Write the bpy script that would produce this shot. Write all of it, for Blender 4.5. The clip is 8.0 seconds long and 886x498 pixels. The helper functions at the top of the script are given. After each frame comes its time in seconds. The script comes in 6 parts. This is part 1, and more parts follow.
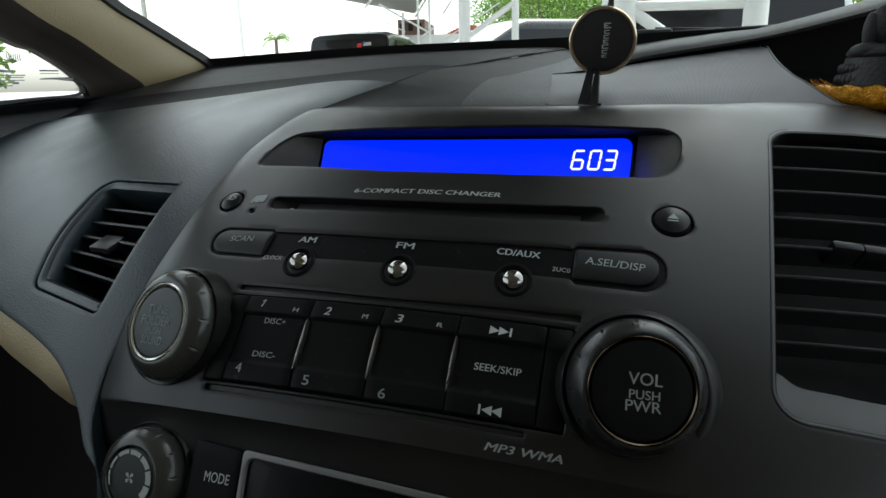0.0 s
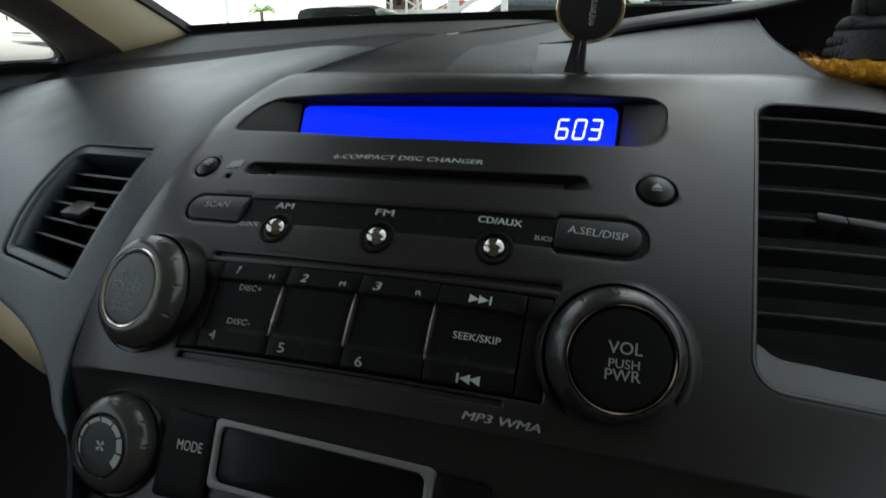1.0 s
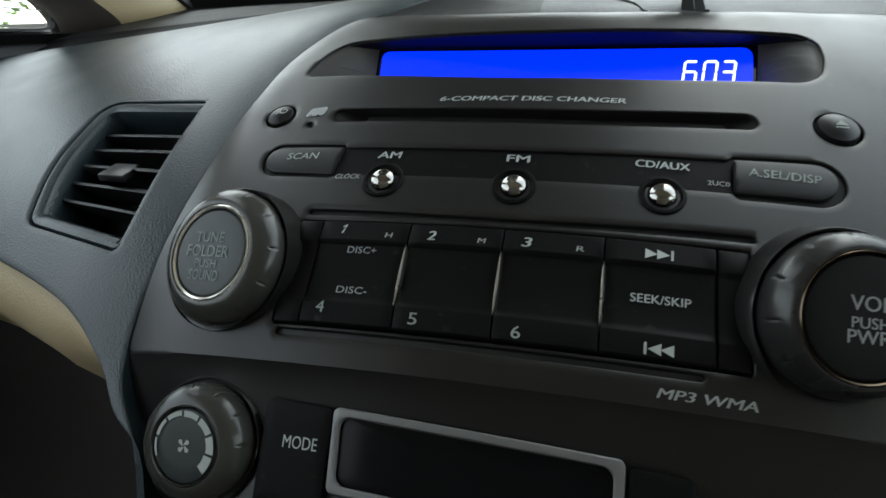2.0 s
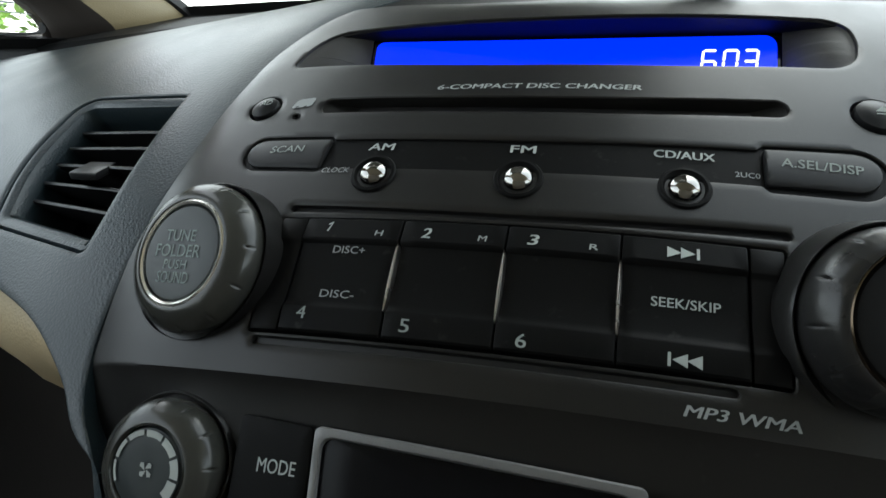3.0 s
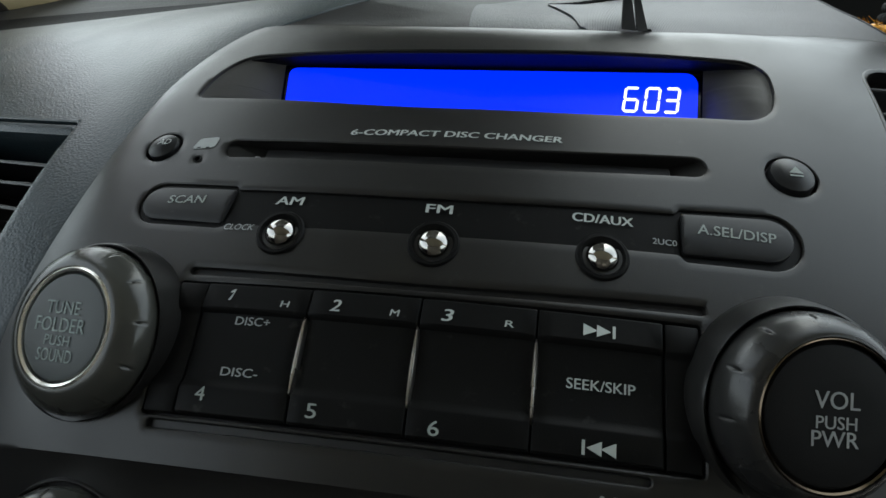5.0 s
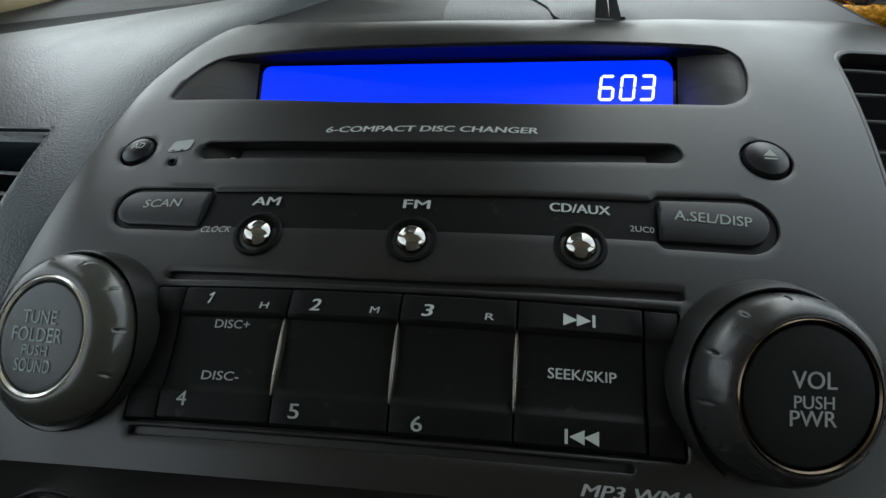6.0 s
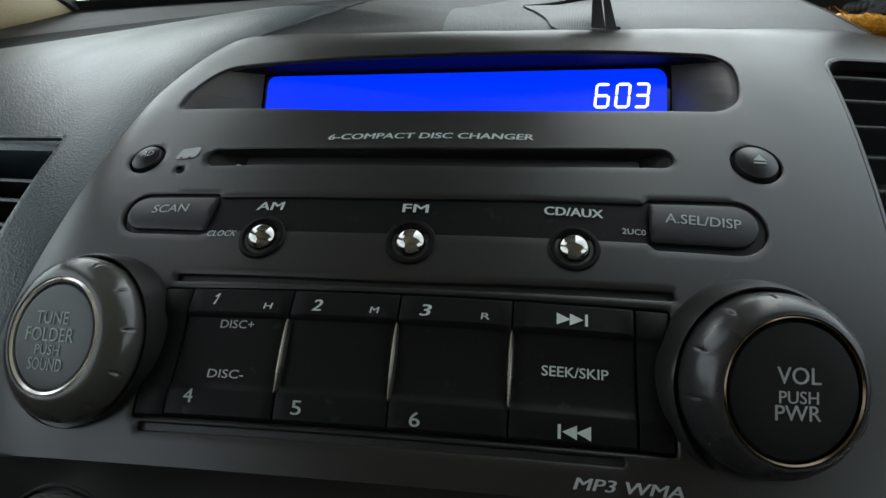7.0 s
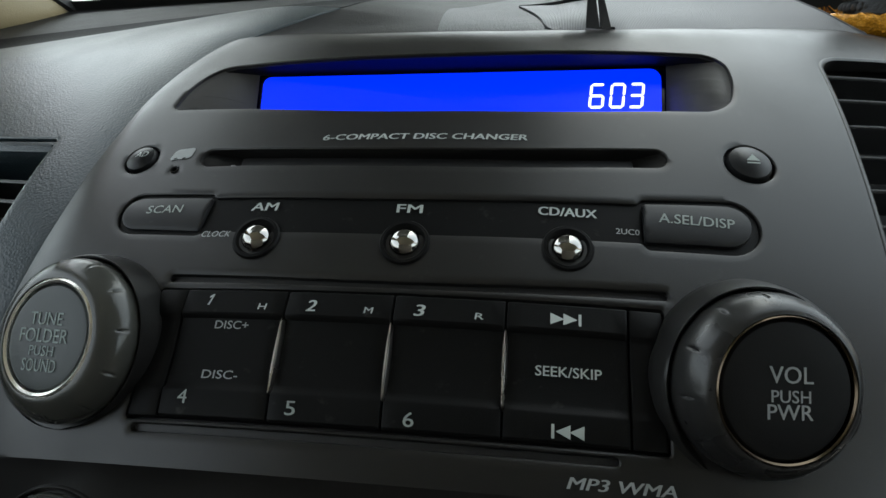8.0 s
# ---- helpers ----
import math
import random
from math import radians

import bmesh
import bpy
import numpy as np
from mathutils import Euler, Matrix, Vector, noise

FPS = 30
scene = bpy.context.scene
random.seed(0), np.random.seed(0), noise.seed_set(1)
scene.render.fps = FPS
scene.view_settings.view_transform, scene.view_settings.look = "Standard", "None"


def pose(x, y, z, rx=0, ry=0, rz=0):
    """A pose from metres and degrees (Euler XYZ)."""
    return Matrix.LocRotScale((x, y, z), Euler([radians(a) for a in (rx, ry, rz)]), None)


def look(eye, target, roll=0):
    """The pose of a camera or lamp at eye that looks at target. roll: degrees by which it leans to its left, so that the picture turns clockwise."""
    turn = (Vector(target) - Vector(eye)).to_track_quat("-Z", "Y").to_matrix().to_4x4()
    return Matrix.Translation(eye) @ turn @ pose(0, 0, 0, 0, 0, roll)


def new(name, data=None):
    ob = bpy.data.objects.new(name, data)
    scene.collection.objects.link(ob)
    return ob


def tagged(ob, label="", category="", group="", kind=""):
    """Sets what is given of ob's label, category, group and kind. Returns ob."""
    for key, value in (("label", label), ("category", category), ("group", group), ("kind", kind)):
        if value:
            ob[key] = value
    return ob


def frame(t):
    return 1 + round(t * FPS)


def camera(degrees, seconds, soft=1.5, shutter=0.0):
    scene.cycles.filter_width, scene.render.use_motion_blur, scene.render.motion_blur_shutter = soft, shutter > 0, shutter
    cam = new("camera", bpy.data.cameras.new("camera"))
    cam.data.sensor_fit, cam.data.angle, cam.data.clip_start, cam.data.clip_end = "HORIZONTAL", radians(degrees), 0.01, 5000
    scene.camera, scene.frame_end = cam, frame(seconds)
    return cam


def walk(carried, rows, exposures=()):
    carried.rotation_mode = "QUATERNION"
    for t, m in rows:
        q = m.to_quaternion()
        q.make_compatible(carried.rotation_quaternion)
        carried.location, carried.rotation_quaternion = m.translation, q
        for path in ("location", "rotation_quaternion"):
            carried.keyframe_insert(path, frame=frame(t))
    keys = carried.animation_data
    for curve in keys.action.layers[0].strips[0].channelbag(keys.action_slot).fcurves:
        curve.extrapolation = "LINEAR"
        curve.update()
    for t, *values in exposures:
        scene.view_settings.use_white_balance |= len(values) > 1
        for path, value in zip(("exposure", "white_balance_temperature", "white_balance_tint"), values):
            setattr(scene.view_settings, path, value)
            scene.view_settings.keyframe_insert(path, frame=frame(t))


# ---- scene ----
cam = camera(68.6, 8.0, shutter=0.4)
PATH = [
    (0, (0.0992, -0.2234, 1.0118), (-0.0029, 0.0485, 0.9367), -1.39),
    (0.5, (0.0990, -0.2232, 1.0108), (-0.0027, 0.0488, 0.9355), -1.12),
    (1, (0.0999, -0.2192, 1.0068), (0.0047, 0.0522, 0.9218), -0.38),
    (1.2, (0.0977, -0.2077, 1.0016), (0.0077, 0.0619, 0.9055), -0.54),
    (1.3, (0.1006, -0.1952, 1.0088), (0.0140, 0.0718, 0.9028), -0.64),
    (1.4, (0.1012, -0.1868, 1.0099), (0.0173, 0.0796, 0.9007), -1.51),
    (1.5, (0.0936, -0.1882, 1.0137), (0.0135, 0.0792, 0.9037), -1.75),
    (1.6, (0.0683, -0.2006, 1.0146), (-0.0044, 0.0701, 0.9077), -1.37),
    (1.7, (0.0409, -0.2078, 1.0008), (-0.0351, 0.0657, 0.9035), -1.20),
    (2.8, (0.0321, -0.1867, 0.9680), (-0.0539, 0.0907, 0.8929), 0.08),
    (3, (0.0321, -0.1861, 0.9703), (-0.0521, 0.0916, 0.8942), -0.43),
    (3.5, (0.0316, -0.1778, 0.9802), (-0.0499, 0.1004, 0.9029), -0.26),
    (4, (0.0303, -0.1677, 0.9845), (-0.0523, 0.1099, 0.9063), -0.77),
    (4.2, (0.0333, -0.1745, 0.9893), (-0.0460, 0.1042, 0.9117), -0.83),
    (4.5, (0.0408, -0.1851, 1.0020), (-0.0319, 0.0942, 0.9203), -0.64),
    (4.7, (0.0361, -0.1733, 0.9895), (-0.0269, 0.1079, 0.9060), 0.26),
    (4.8, (0.0333, -0.1726, 0.9905), (-0.0243, 0.1085, 0.9030), 0.69),
    (5, (0.0341, -0.1692, 0.9937), (-0.0206, 0.1115, 0.9031), 0.90),
    (5.2, (0.0358, -0.1675, 0.9935), (-0.0174, 0.1127, 0.9006), 0.44),
    (6.3, (0.0379, -0.1698, 0.9941), (-0.0138, 0.1107, 0.9012), -1.38),
    (6.5, (0.0415, -0.1726, 0.9974), (-0.0120, 0.1080, 0.9057), -1.64),
    (7, (0.0402, -0.1738, 0.9936), (-0.0127, 0.1078, 0.9047), -1.19),
    (7.5, (0.0403, -0.1736, 0.9934), (-0.0121, 0.1080, 0.9044), -1.14),
    (8, (0.0414, -0.1738, 0.9937), (-0.0108, 0.1080, 0.9048), -1.26),
]
walk(cam, [(t, look(eye, target, roll)) for t, eye, target, roll in PATH], [(0.0, 1.45, 6450, 5), (1.0, 1.48, 6450, 5), (1.5, 2.05, 6450, 5), (3.0, 2.26, 6450, 5), (3.5, 2.10, 6450, 5), (4.4, 1.98, 6450, 5), (4.7, 1.78, 6450, 5), (5.2, 2.05, 6450, 5), (8.0, 2.05, 6450, 5)])

# ---- world, sun and sky ----
sky_world = bpy.data.worlds.new("overcast_sky")
scene.world = sky_world
sky_world.use_nodes = True
wn = sky_world.node_tree
wn.nodes.clear()
w_out = wn.nodes.new("ShaderNodeOutputWorld")
w_bg = wn.nodes.new("ShaderNodeBackground")
w_sky = wn.nodes.new("ShaderNodeTexSky")
w_sky.sky_type = "NISHITA"
w_sky.sun_disc = False
w_sky.sun_elevation = radians(58)
w_sky.sun_rotation = radians(-14)
w_sky.air_density = 1.0
w_sky.dust_density = 3.0
w_sky.ozone_density = 0.6
w_bg.inputs["Strength"].default_value = 0.15
w_hsv = wn.nodes.new("ShaderNodeHueSaturation")
w_hsv.inputs["Saturation"].default_value = 0.30
wn.links.new(w_sky.outputs[0], w_hsv.inputs["Color"])
wn.links.new(w_hsv.outputs[0], w_bg.inputs["Color"])
wn.links.new(w_bg.outputs[0], w_out.inputs["Surface"])
sun = new("sun", bpy.data.lights.new("sun", "SUN"))
sun.data.energy = 1.4
sun.data.angle = radians(12)
sun.data.color = (1.0, 0.97, 0.92)
sun.matrix_world = look((-1.15, 4.6, 9.0), (0, 0, 0))


# ---- materials ----
def material(name, color, rough=0.5, metal=0.0, grain=0.0, grain_size=0.0005, vary=0.08, vary_size=0.03,
             pattern="noise", coat=0.0, spec=0.5, emit=0.0, stretch=(1, 1, 1), dirt=0.0, smear=0.05):
    m = bpy.data.materials.new(name)
    m.use_nodes = True
    nt = m.node_tree
    b = nt.nodes["Principled BSDF"]
    b.inputs["Roughness"].default_value = rough
    b.inputs["Metallic"].default_value = metal
    b.inputs["Coat Weight"].default_value = coat
    b.inputs["Coat Roughness"].default_value = 0.08
    b.inputs["Specular IOR Level"].default_value = spec
    co = nt.nodes.new("ShaderNodeTexCoord")
    mp = nt.nodes.new("ShaderNodeMapping")
    mp.inputs["Scale"].default_value = stretch
    nt.links.new(co.outputs["Object"], mp.inputs["Vector"])
    n1 = nt.nodes.new("ShaderNodeTexNoise")
    n1.inputs["Scale"].default_value = 1 / vary_size
    n1.inputs["Detail"].default_value = 5
    nt.links.new(mp.outputs[0], n1.inputs["Vector"])
    mix = nt.nodes.new("ShaderNodeMix")
    mix.data_type = "RGBA"
    mix.inputs["A"].default_value = (*[c * (1 - vary) for c in color], 1)
    mix.inputs["B"].default_value = (*[min(1, c * (1 + vary)) for c in color], 1)
    nt.links.new(n1.outputs["Fac"], mix.inputs["Factor"])
    last = mix.outputs["Result"]
    if dirt:
        n3 = nt.nodes.new("ShaderNodeTexNoise")
        n3.inputs["Scale"].default_value = 260
        n3.inputs["Detail"].default_value = 3
        ramp = nt.nodes.new("ShaderNodeMapRange")
        ramp.inputs["From Min"].default_value = 0.66
        ramp.inputs["From Max"].default_value = 0.78
        ramp.inputs["To Max"].default_value = dirt
        nt.links.new(co.outputs["Object"], n3.inputs["Vector"])
        nt.links.new(n3.outputs["Fac"], ramp.inputs["Value"])
        mx = nt.nodes.new("ShaderNodeMix")
        mx.data_type = "RGBA"
        mx.inputs["B"].default_value = (0.32, 0.31, 0.29, 1)
        nt.links.new(ramp.outputs[0], mx.inputs["Factor"])
        nt.links.new(last, mx.inputs["A"])
        last = mx.outputs["Result"]
    nt.links.new(last, b.inputs["Base Color"])
    rr = nt.nodes.new("ShaderNodeMapRange")
    rr.inputs["To Min"].default_value = max(0.02, rough - smear)
    rr.inputs["To Max"].default_value = min(1, rough + smear)
    nt.links.new(n1.outputs["Fac"], rr.inputs["Value"])
    nt.links.new(rr.outputs[0], b.inputs["Roughness"])
    if grain:
        if pattern == "leather":
            g = nt.nodes.new("ShaderNodeTexVoronoi")
            g.feature = "SMOOTH_F1"
            g.inputs["Smoothness"].default_value = 0.45
            out = g.outputs["Distance"]
        elif pattern == "weave":
            g = nt.nodes.new("ShaderNodeTexWave")
            g.inputs["Distortion"].default_value = 0.4
            out = g.outputs["Fac"]
        else:
            g = nt.nodes.new("ShaderNodeTexNoise")
            g.inputs["Detail"].default_value = 3
            out = g.outputs["Fac"]
        g.inputs["Scale"].default_value = (0.314 if pattern == "weave" else 1.0) / grain_size
        nt.links.new(mp.outputs[0], g.inputs["Vector"])
        bp = nt.nodes.new("ShaderNodeBump")
        bp.inputs["Strength"].default_value = grain
        bp.inputs["Distance"].default_value = grain_size * 0.5
        nt.links.new(out, bp.inputs["Height"])
        nt.links.new(bp.outputs[0], b.inputs["Normal"])
        if pattern == "weave":
            rib = nt.nodes.new("ShaderNodeHueSaturation")
            lev = nt.nodes.new("ShaderNodeMapRange")
            lev.inputs["To Min"].default_value = 0.72
            lev.inputs["To Max"].default_value = 1.14
            nt.links.new(out, lev.inputs["Value"])
            nt.links.new(lev.outputs[0], rib.inputs["Value"])
            nt.links.new(last, rib.inputs["Color"])
            nt.links.new(rib.outputs[0], b.inputs["Base Color"])
    if emit:
        b.inputs["Emission Color"].default_value = (*color, 1)
        b.inputs["Emission Strength"].default_value = emit
    return m


def glass_material(name, tint=(0.9, 0.95, 0.93), gloss=1.0):
    m = bpy.data.materials.new(name)
    m.use_nodes = True
    nt = m.node_tree
    nt.nodes.clear()
    out = nt.nodes.new("ShaderNodeOutputMaterial")
    tr = nt.nodes.new("ShaderNodeBsdfTransparent")
    tr.inputs["Color"].default_value = (*tint, 1)
    gl = nt.nodes.new("ShaderNodeBsdfGlossy")
    gl.inputs["Roughness"].default_value = 0.02
    fr = nt.nodes.new("ShaderNodeLayerWeight")
    fr.inputs["Blend"].default_value = 0.5
    pw = nt.nodes.new("ShaderNodeMath")
    pw.operation = "POWER"
    pw.inputs[1].default_value = 4.0
    ml = nt.nodes.new("ShaderNodeMath")
    ml.operation = "MULTIPLY"
    ml.inputs[1].default_value = 0.25 * gloss
    mx = nt.nodes.new("ShaderNodeMixShader")
    nt.links.new(fr.outputs["Facing"], pw.inputs[0])
    nt.links.new(pw.outputs[0], ml.inputs[0])
    nt.links.new(ml.outputs[0], mx.inputs[0])
    nt.links.new(tr.outputs[0], mx.inputs[1])
    nt.links.new(gl.outputs[0], mx.inputs[2])
    nt.links.new(mx.outputs[0], out.inputs[0])
    return m


M_FASCIA = material("grey_moulded_plastic", (0.0105, 0.0103, 0.0098), 0.35, grain=0.24, grain_size=0.0003, vary=0.14, dirt=0.03, spec=0.45, smear=0.12)
M_LEATHER = material("grained_dash_vinyl", (0.020, 0.032, 0.038), 0.33, grain=0.26, grain_size=0.0009, pattern="leather", vary=0.15, smear=0.09)
M_BAND = material("soft_dark_vinyl", (0.024, 0.024, 0.025), 0.52, grain=0.4, grain_size=0.0010, pattern="leather", vary=0.15, spec=0.4)
M_REAR = material("dull_dark_vinyl", (0.017, 0.0165, 0.0165), 0.58, grain=0.4, grain_size=0.0010, pattern="leather", vary=0.15, spec=0.25)
# Stands for shade on the strip under the rear band; also colours the door trim.
M_STRIP = material("darkened_vinyl", (0.010, 0.010, 0.0105), 0.7, grain=0.3, grain_size=0.0010, pattern="leather", vary=0.12, spec=0.2)
M_PAD = material("fine_vinyl", (0.032, 0.034, 0.038), 0.50, grain=0.4, grain_size=0.0009, pattern="leather", vary=0.12, spec=0.36)
# Duller copy of the pad vinyl, standing in for shade on the lobe.
M_LOBE = material("pad_vinyl_shade", (0.030, 0.0295, 0.029), 0.56, grain=0.3, grain_size=0.0008, pattern="leather", vary=0.12, spec=0.18)
M_WEDGE = material("fine_ribbed_vinyl", (0.080, 0.080, 0.088), 0.5, grain=0.4, grain_size=0.00062, pattern="weave", vary=0.1)
# One hood plastic in two tones: shade in the first, light in the second.
M_HOOD_SHADE = material("hood_plastic_shade", (0.012, 0.012, 0.012), 0.6, grain=0.3, grain_size=0.0005, spec=0.2)
M_HOOD_LIT = material("hood_plastic_lit", (0.065, 0.063, 0.061), 0.5, grain=0.3, grain_size=0.0005, spec=0.3)
M_MATT = material("matt_black_plastic", (0.006, 0.006, 0.006), 0.6, grain=0.2, grain_size=0.0006, spec=0.15)
M_BLACK = material("black_plastic", (0.012, 0.012, 0.013), 0.5, grain=0.2, grain_size=0.0006)
M_SLAT = material("black_slat_plastic", (0.024, 0.025, 0.026), 0.36, grain=0.2, grain_size=0.0005)
M_KEY = material("dark_key_plastic", (0.0055, 0.0055, 0.0055), 0.48, grain=0.15, grain_size=0.0004, dirt=0.05, spec=0.10)
M_BUTTON = material("grey_button_plastic", (0.012, 0.0125, 0.0135), 0.40, grain=0.1, grain_size=0.0004, dirt=0.08, spec=0.28)
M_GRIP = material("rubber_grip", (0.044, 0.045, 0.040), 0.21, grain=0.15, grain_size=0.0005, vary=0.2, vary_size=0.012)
# Darker copies of grip and cap: the volume knob's shade put into its colour.
M_GRIP_SHADE = material("rubber_grip_shade", (0.020, 0.020, 0.0195), 0.28, grain=0.15, grain_size=0.0005, vary=0.2, vary_size=0.012)
M_CAP_SHADE = material("cap_shade", (0.006, 0.006, 0.006), 0.5, grain=0.12, grain_size=0.0004, spec=0.16)
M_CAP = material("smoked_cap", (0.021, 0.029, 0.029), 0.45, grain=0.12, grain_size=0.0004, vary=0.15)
M_CHROME = material("chrome", (0.36, 0.35, 0.33), 0.08, metal=1.0, vary=0.03)
M_RING = material("champagne_silver_paint", (0.97, 0.95, 0.88), 0.26, metal=0.9, vary=0.05)
M_SATIN = material("satin_chrome", (0.62, 0.60, 0.57), 0.28, metal=1.0, vary=0.05)
M_SILVER = material("silver_paint", (0.22, 0.22, 0.22), 0.4, metal=0.4, vary=0.06)
M_PRINT = material("pale_grey_print", (0.46, 0.50, 0.48), 0.6, vary=0.06)
M_PRINT_CAP = material("faded_cap_print", (0.34, 0.38, 0.36), 0.7, vary=0.15, vary_size=0.004, spec=0.2)
M_PRINT_TUNE = material("rubbed_teal_print", (0.33, 0.39, 0.38), 0.7, vary=0.3, vary_size=0.003, spec=0.2)
M_PRINT_DIM = material("worn_grey_print", (0.34, 0.36, 0.36), 0.6, vary=0.2, vary_size=0.004)
M_BEIGE = material("beige_vinyl", (0.60, 0.49, 0.30), 0.55, grain=0.3, grain_size=0.0012, pattern="leather", vary=0.08)
M_PILLAR = material("pillar_beige", (0.27, 0.215, 0.115), 0.6, grain=0.3, grain_size=0.0012, pattern="leather", vary=0.08)
M_PILLAR_INNER = material("pillar_dark_brown", (0.052, 0.044, 0.038), 0.65, grain=0.3, grain_size=0.001, vary=0.15, spec=0.3)
M_CLOTH_BEIGE = material("beige_headliner", (0.42, 0.38, 0.30), 0.9, grain=0.4, grain_size=0.001, vary=0.08)
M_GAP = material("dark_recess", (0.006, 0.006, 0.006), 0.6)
M_GLOSS = material("gloss_black", (0.008, 0.008, 0.009), 0.12, vary=0.05)
M_SMOKED = material("smoked_screen", (0.005, 0.005, 0.006), 0.25, vary=0.05, spec=0.12)
M_GOLD = material("champagne_metal", (0.62, 0.50, 0.34), 0.28, metal=1.0, vary=0.06)
M_BRONZE = material("dark_bronze_metal", (0.13, 0.10, 0.07), 0.25, metal=1.0, vary=0.1, vary_size=0.004)
M_FELT = material("black_silicone", (0.014, 0.012, 0.012), 0.75, grain=0.2, grain_size=0.0004)
M_LCD = material("backlit_blue", (0.0, 0.018, 1.0), 0.3, vary=0.0, emit=0.38)
M_SEG = material("backlit_white", (0.95, 0.97, 1.0), 0.4, vary=0.0, emit=0.46)
M_WHITE = material("white_paint", (0.78, 0.78, 0.76), 0.5, grain=0.1, grain_size=0.01, vary=0.06, vary_size=0.4)
M_RUBBER = material("black_rubber", (0.02, 0.02, 0.02), 0.6, grain=0.3, grain_size=0.002)
G_CLEAR = glass_material("clear_glass")
G_HALF = glass_material("lightly_tinted_glass", (0.90, 0.93, 0.92))
G_DARK = glass_material("tinted_glass", (0.16, 0.17, 0.17))


# ---- shape helpers ----
def thing(name, label, category, m=None, group="", kind=""):
    ob = new(name)
    ob.empty_display_size = 0.02
    if m is not None:
        ob.matrix_world = m
    return tagged(ob, label, category, group, kind)


def part(name, bm, mat, parent=None, label="", smooth=32, kind="", m=None):
    if m is not None:
        bmesh.ops.transform(bm, matrix=m, verts=bm.verts)
    bmesh.ops.recalc_face_normals(bm, faces=bm.faces)
    me = bpy.data.meshes.new(name)
    bm.to_mesh(me)
    bm.free()
    me.materials.append(mat)
    if smooth:
        me.shade_smooth()
        me.set_sharp_from_angle(angle=radians(smooth))
    ob = new(name, me)
    if parent is not None:
        ob.parent = parent
    return tagged(ob, label, kind=kind)


def box(bm, x0, x1, y0, y1, z0, z1, bevel=0.0, m=None):
    r = bmesh.ops.create_cube(bm, size=1.0)
    vs = r["verts"]
    t = Matrix.Translation(((x0 + x1) / 2, (y0 + y1) / 2, (z0 + z1) / 2)) @ Matrix.Diagonal((x1 - x0, y1 - y0, z1 - z0, 1))
    bmesh.ops.transform(bm, matrix=t, verts=vs)
    if bevel:
        es = list({e for v in vs for e in v.link_edges})
        r = bmesh.ops.bevel(bm, geom=es, offset=bevel, segments=2, affect="EDGES", profile=0.5)
        vs = list({v for f in r["faces"] for v in f.verts} | {v for v in vs if v.is_valid})
    if m is not None:
        bmesh.ops.transform(bm, matrix=m, verts=vs)
    return bm


def tube(bm, p, q, r, seg=12, r2=None):
    p, q = Vector(p), Vector(q)
    d = q - p
    m = Matrix.Translation((p + q) / 2) @ d.to_track_quat("Z", "Y").to_matrix().to_4x4()
    bmesh.ops.create_cone(bm, cap_ends=True, segments=seg, radius1=r, radius2=r if r2 is None else r2, depth=d.length, matrix=m)
    return bm


def revolve(profile, seg=64, m=None, wobble=None):
    """Rings of (radius, height) round the z axis; a radius of 0 closes the end."""
    bm = bmesh.new()
    rings = []
    for k, (r, h) in enumerate(profile):
        if r <= 0:
            rings.append([bm.verts.new((0, 0, h))])
        else:
            ring = []
            for i in range(seg):
                a = 2 * math.pi * i / seg
                f = wobble(a, k) if wobble else 1.0
                ring.append(bm.verts.new((r * f * math.cos(a), r * f * math.sin(a), h)))
            rings.append(ring)
    for a, b in zip(rings, rings[1:]):
        for i in range(seg):
            j = (i + 1) % seg
            if len(a) == 1:
                bm.faces.new((a[0], b[i], b[j]))
            elif len(b) == 1:
                bm.faces.new((a[i], b[0], a[j]))
            else:
                bm.faces.new((a[i], a[j], b[j], b[i]))
    if m is not None:
        bmesh.ops.transform(bm, matrix=m, verts=bm.verts)
    return bm


def smooth_line(pts, steps=8, closed=False):
    """Catmull-Rom through the points, of any dimension."""
    p = [np.array(q, float) for q in pts]
    n = len(p)
    out = []
    for i in range(n if closed else n - 1):
        if closed:
            a, b, c, d = p[(i - 1) % n], p[i], p[(i + 1) % n], p[(i + 2) % n]
        else:
            a, b, c, d = p[max(0, i - 1)], p[i], p[i + 1], p[min(n - 1, i + 2)]
        for k in range(steps):
            t = k / steps
            out.append(0.5 * (2 * b + (c - a) * t + (2 * a - 5 * b + 4 * c - d) * t * t + (3 * b - a - 3 * c + d) * t ** 3))
    if not closed:
        out.append(p[-1])
    return out


def rounded(pts, r, seg=5):
    """A closed outline with its corners rounded by r (one number, or one for each corner)."""
    n = len(pts)
    rs = r if isinstance(r, (list, tuple)) else [r] * n
    out = []
    for i in range(n):
        a, b, c = (np.array(pts[k % n], float) for k in (i - 1, i, i + 1))
        u, v = (a - b), (c - b)
        lu, lv = np.linalg.norm(u), np.linalg.norm(v)
        d = min(rs[i], 0.49 * lu, 0.49 * lv)
        if d <= 0:
            out.append(b)
            continue
        p, q = b + u / lu * d, b + v / lv * d
        wt = math.sqrt(max(0.02, (1 - float(u @ v) / (lu * lv)) / 2))
        for k in range(seg + 1):
            t = k / seg
            out.append(((1 - t) ** 2 * p + 2 * t * (1 - t) * wt * b + t * t * q) / ((1 - t) ** 2 + 2 * t * (1 - t) * wt + t * t))
    return out


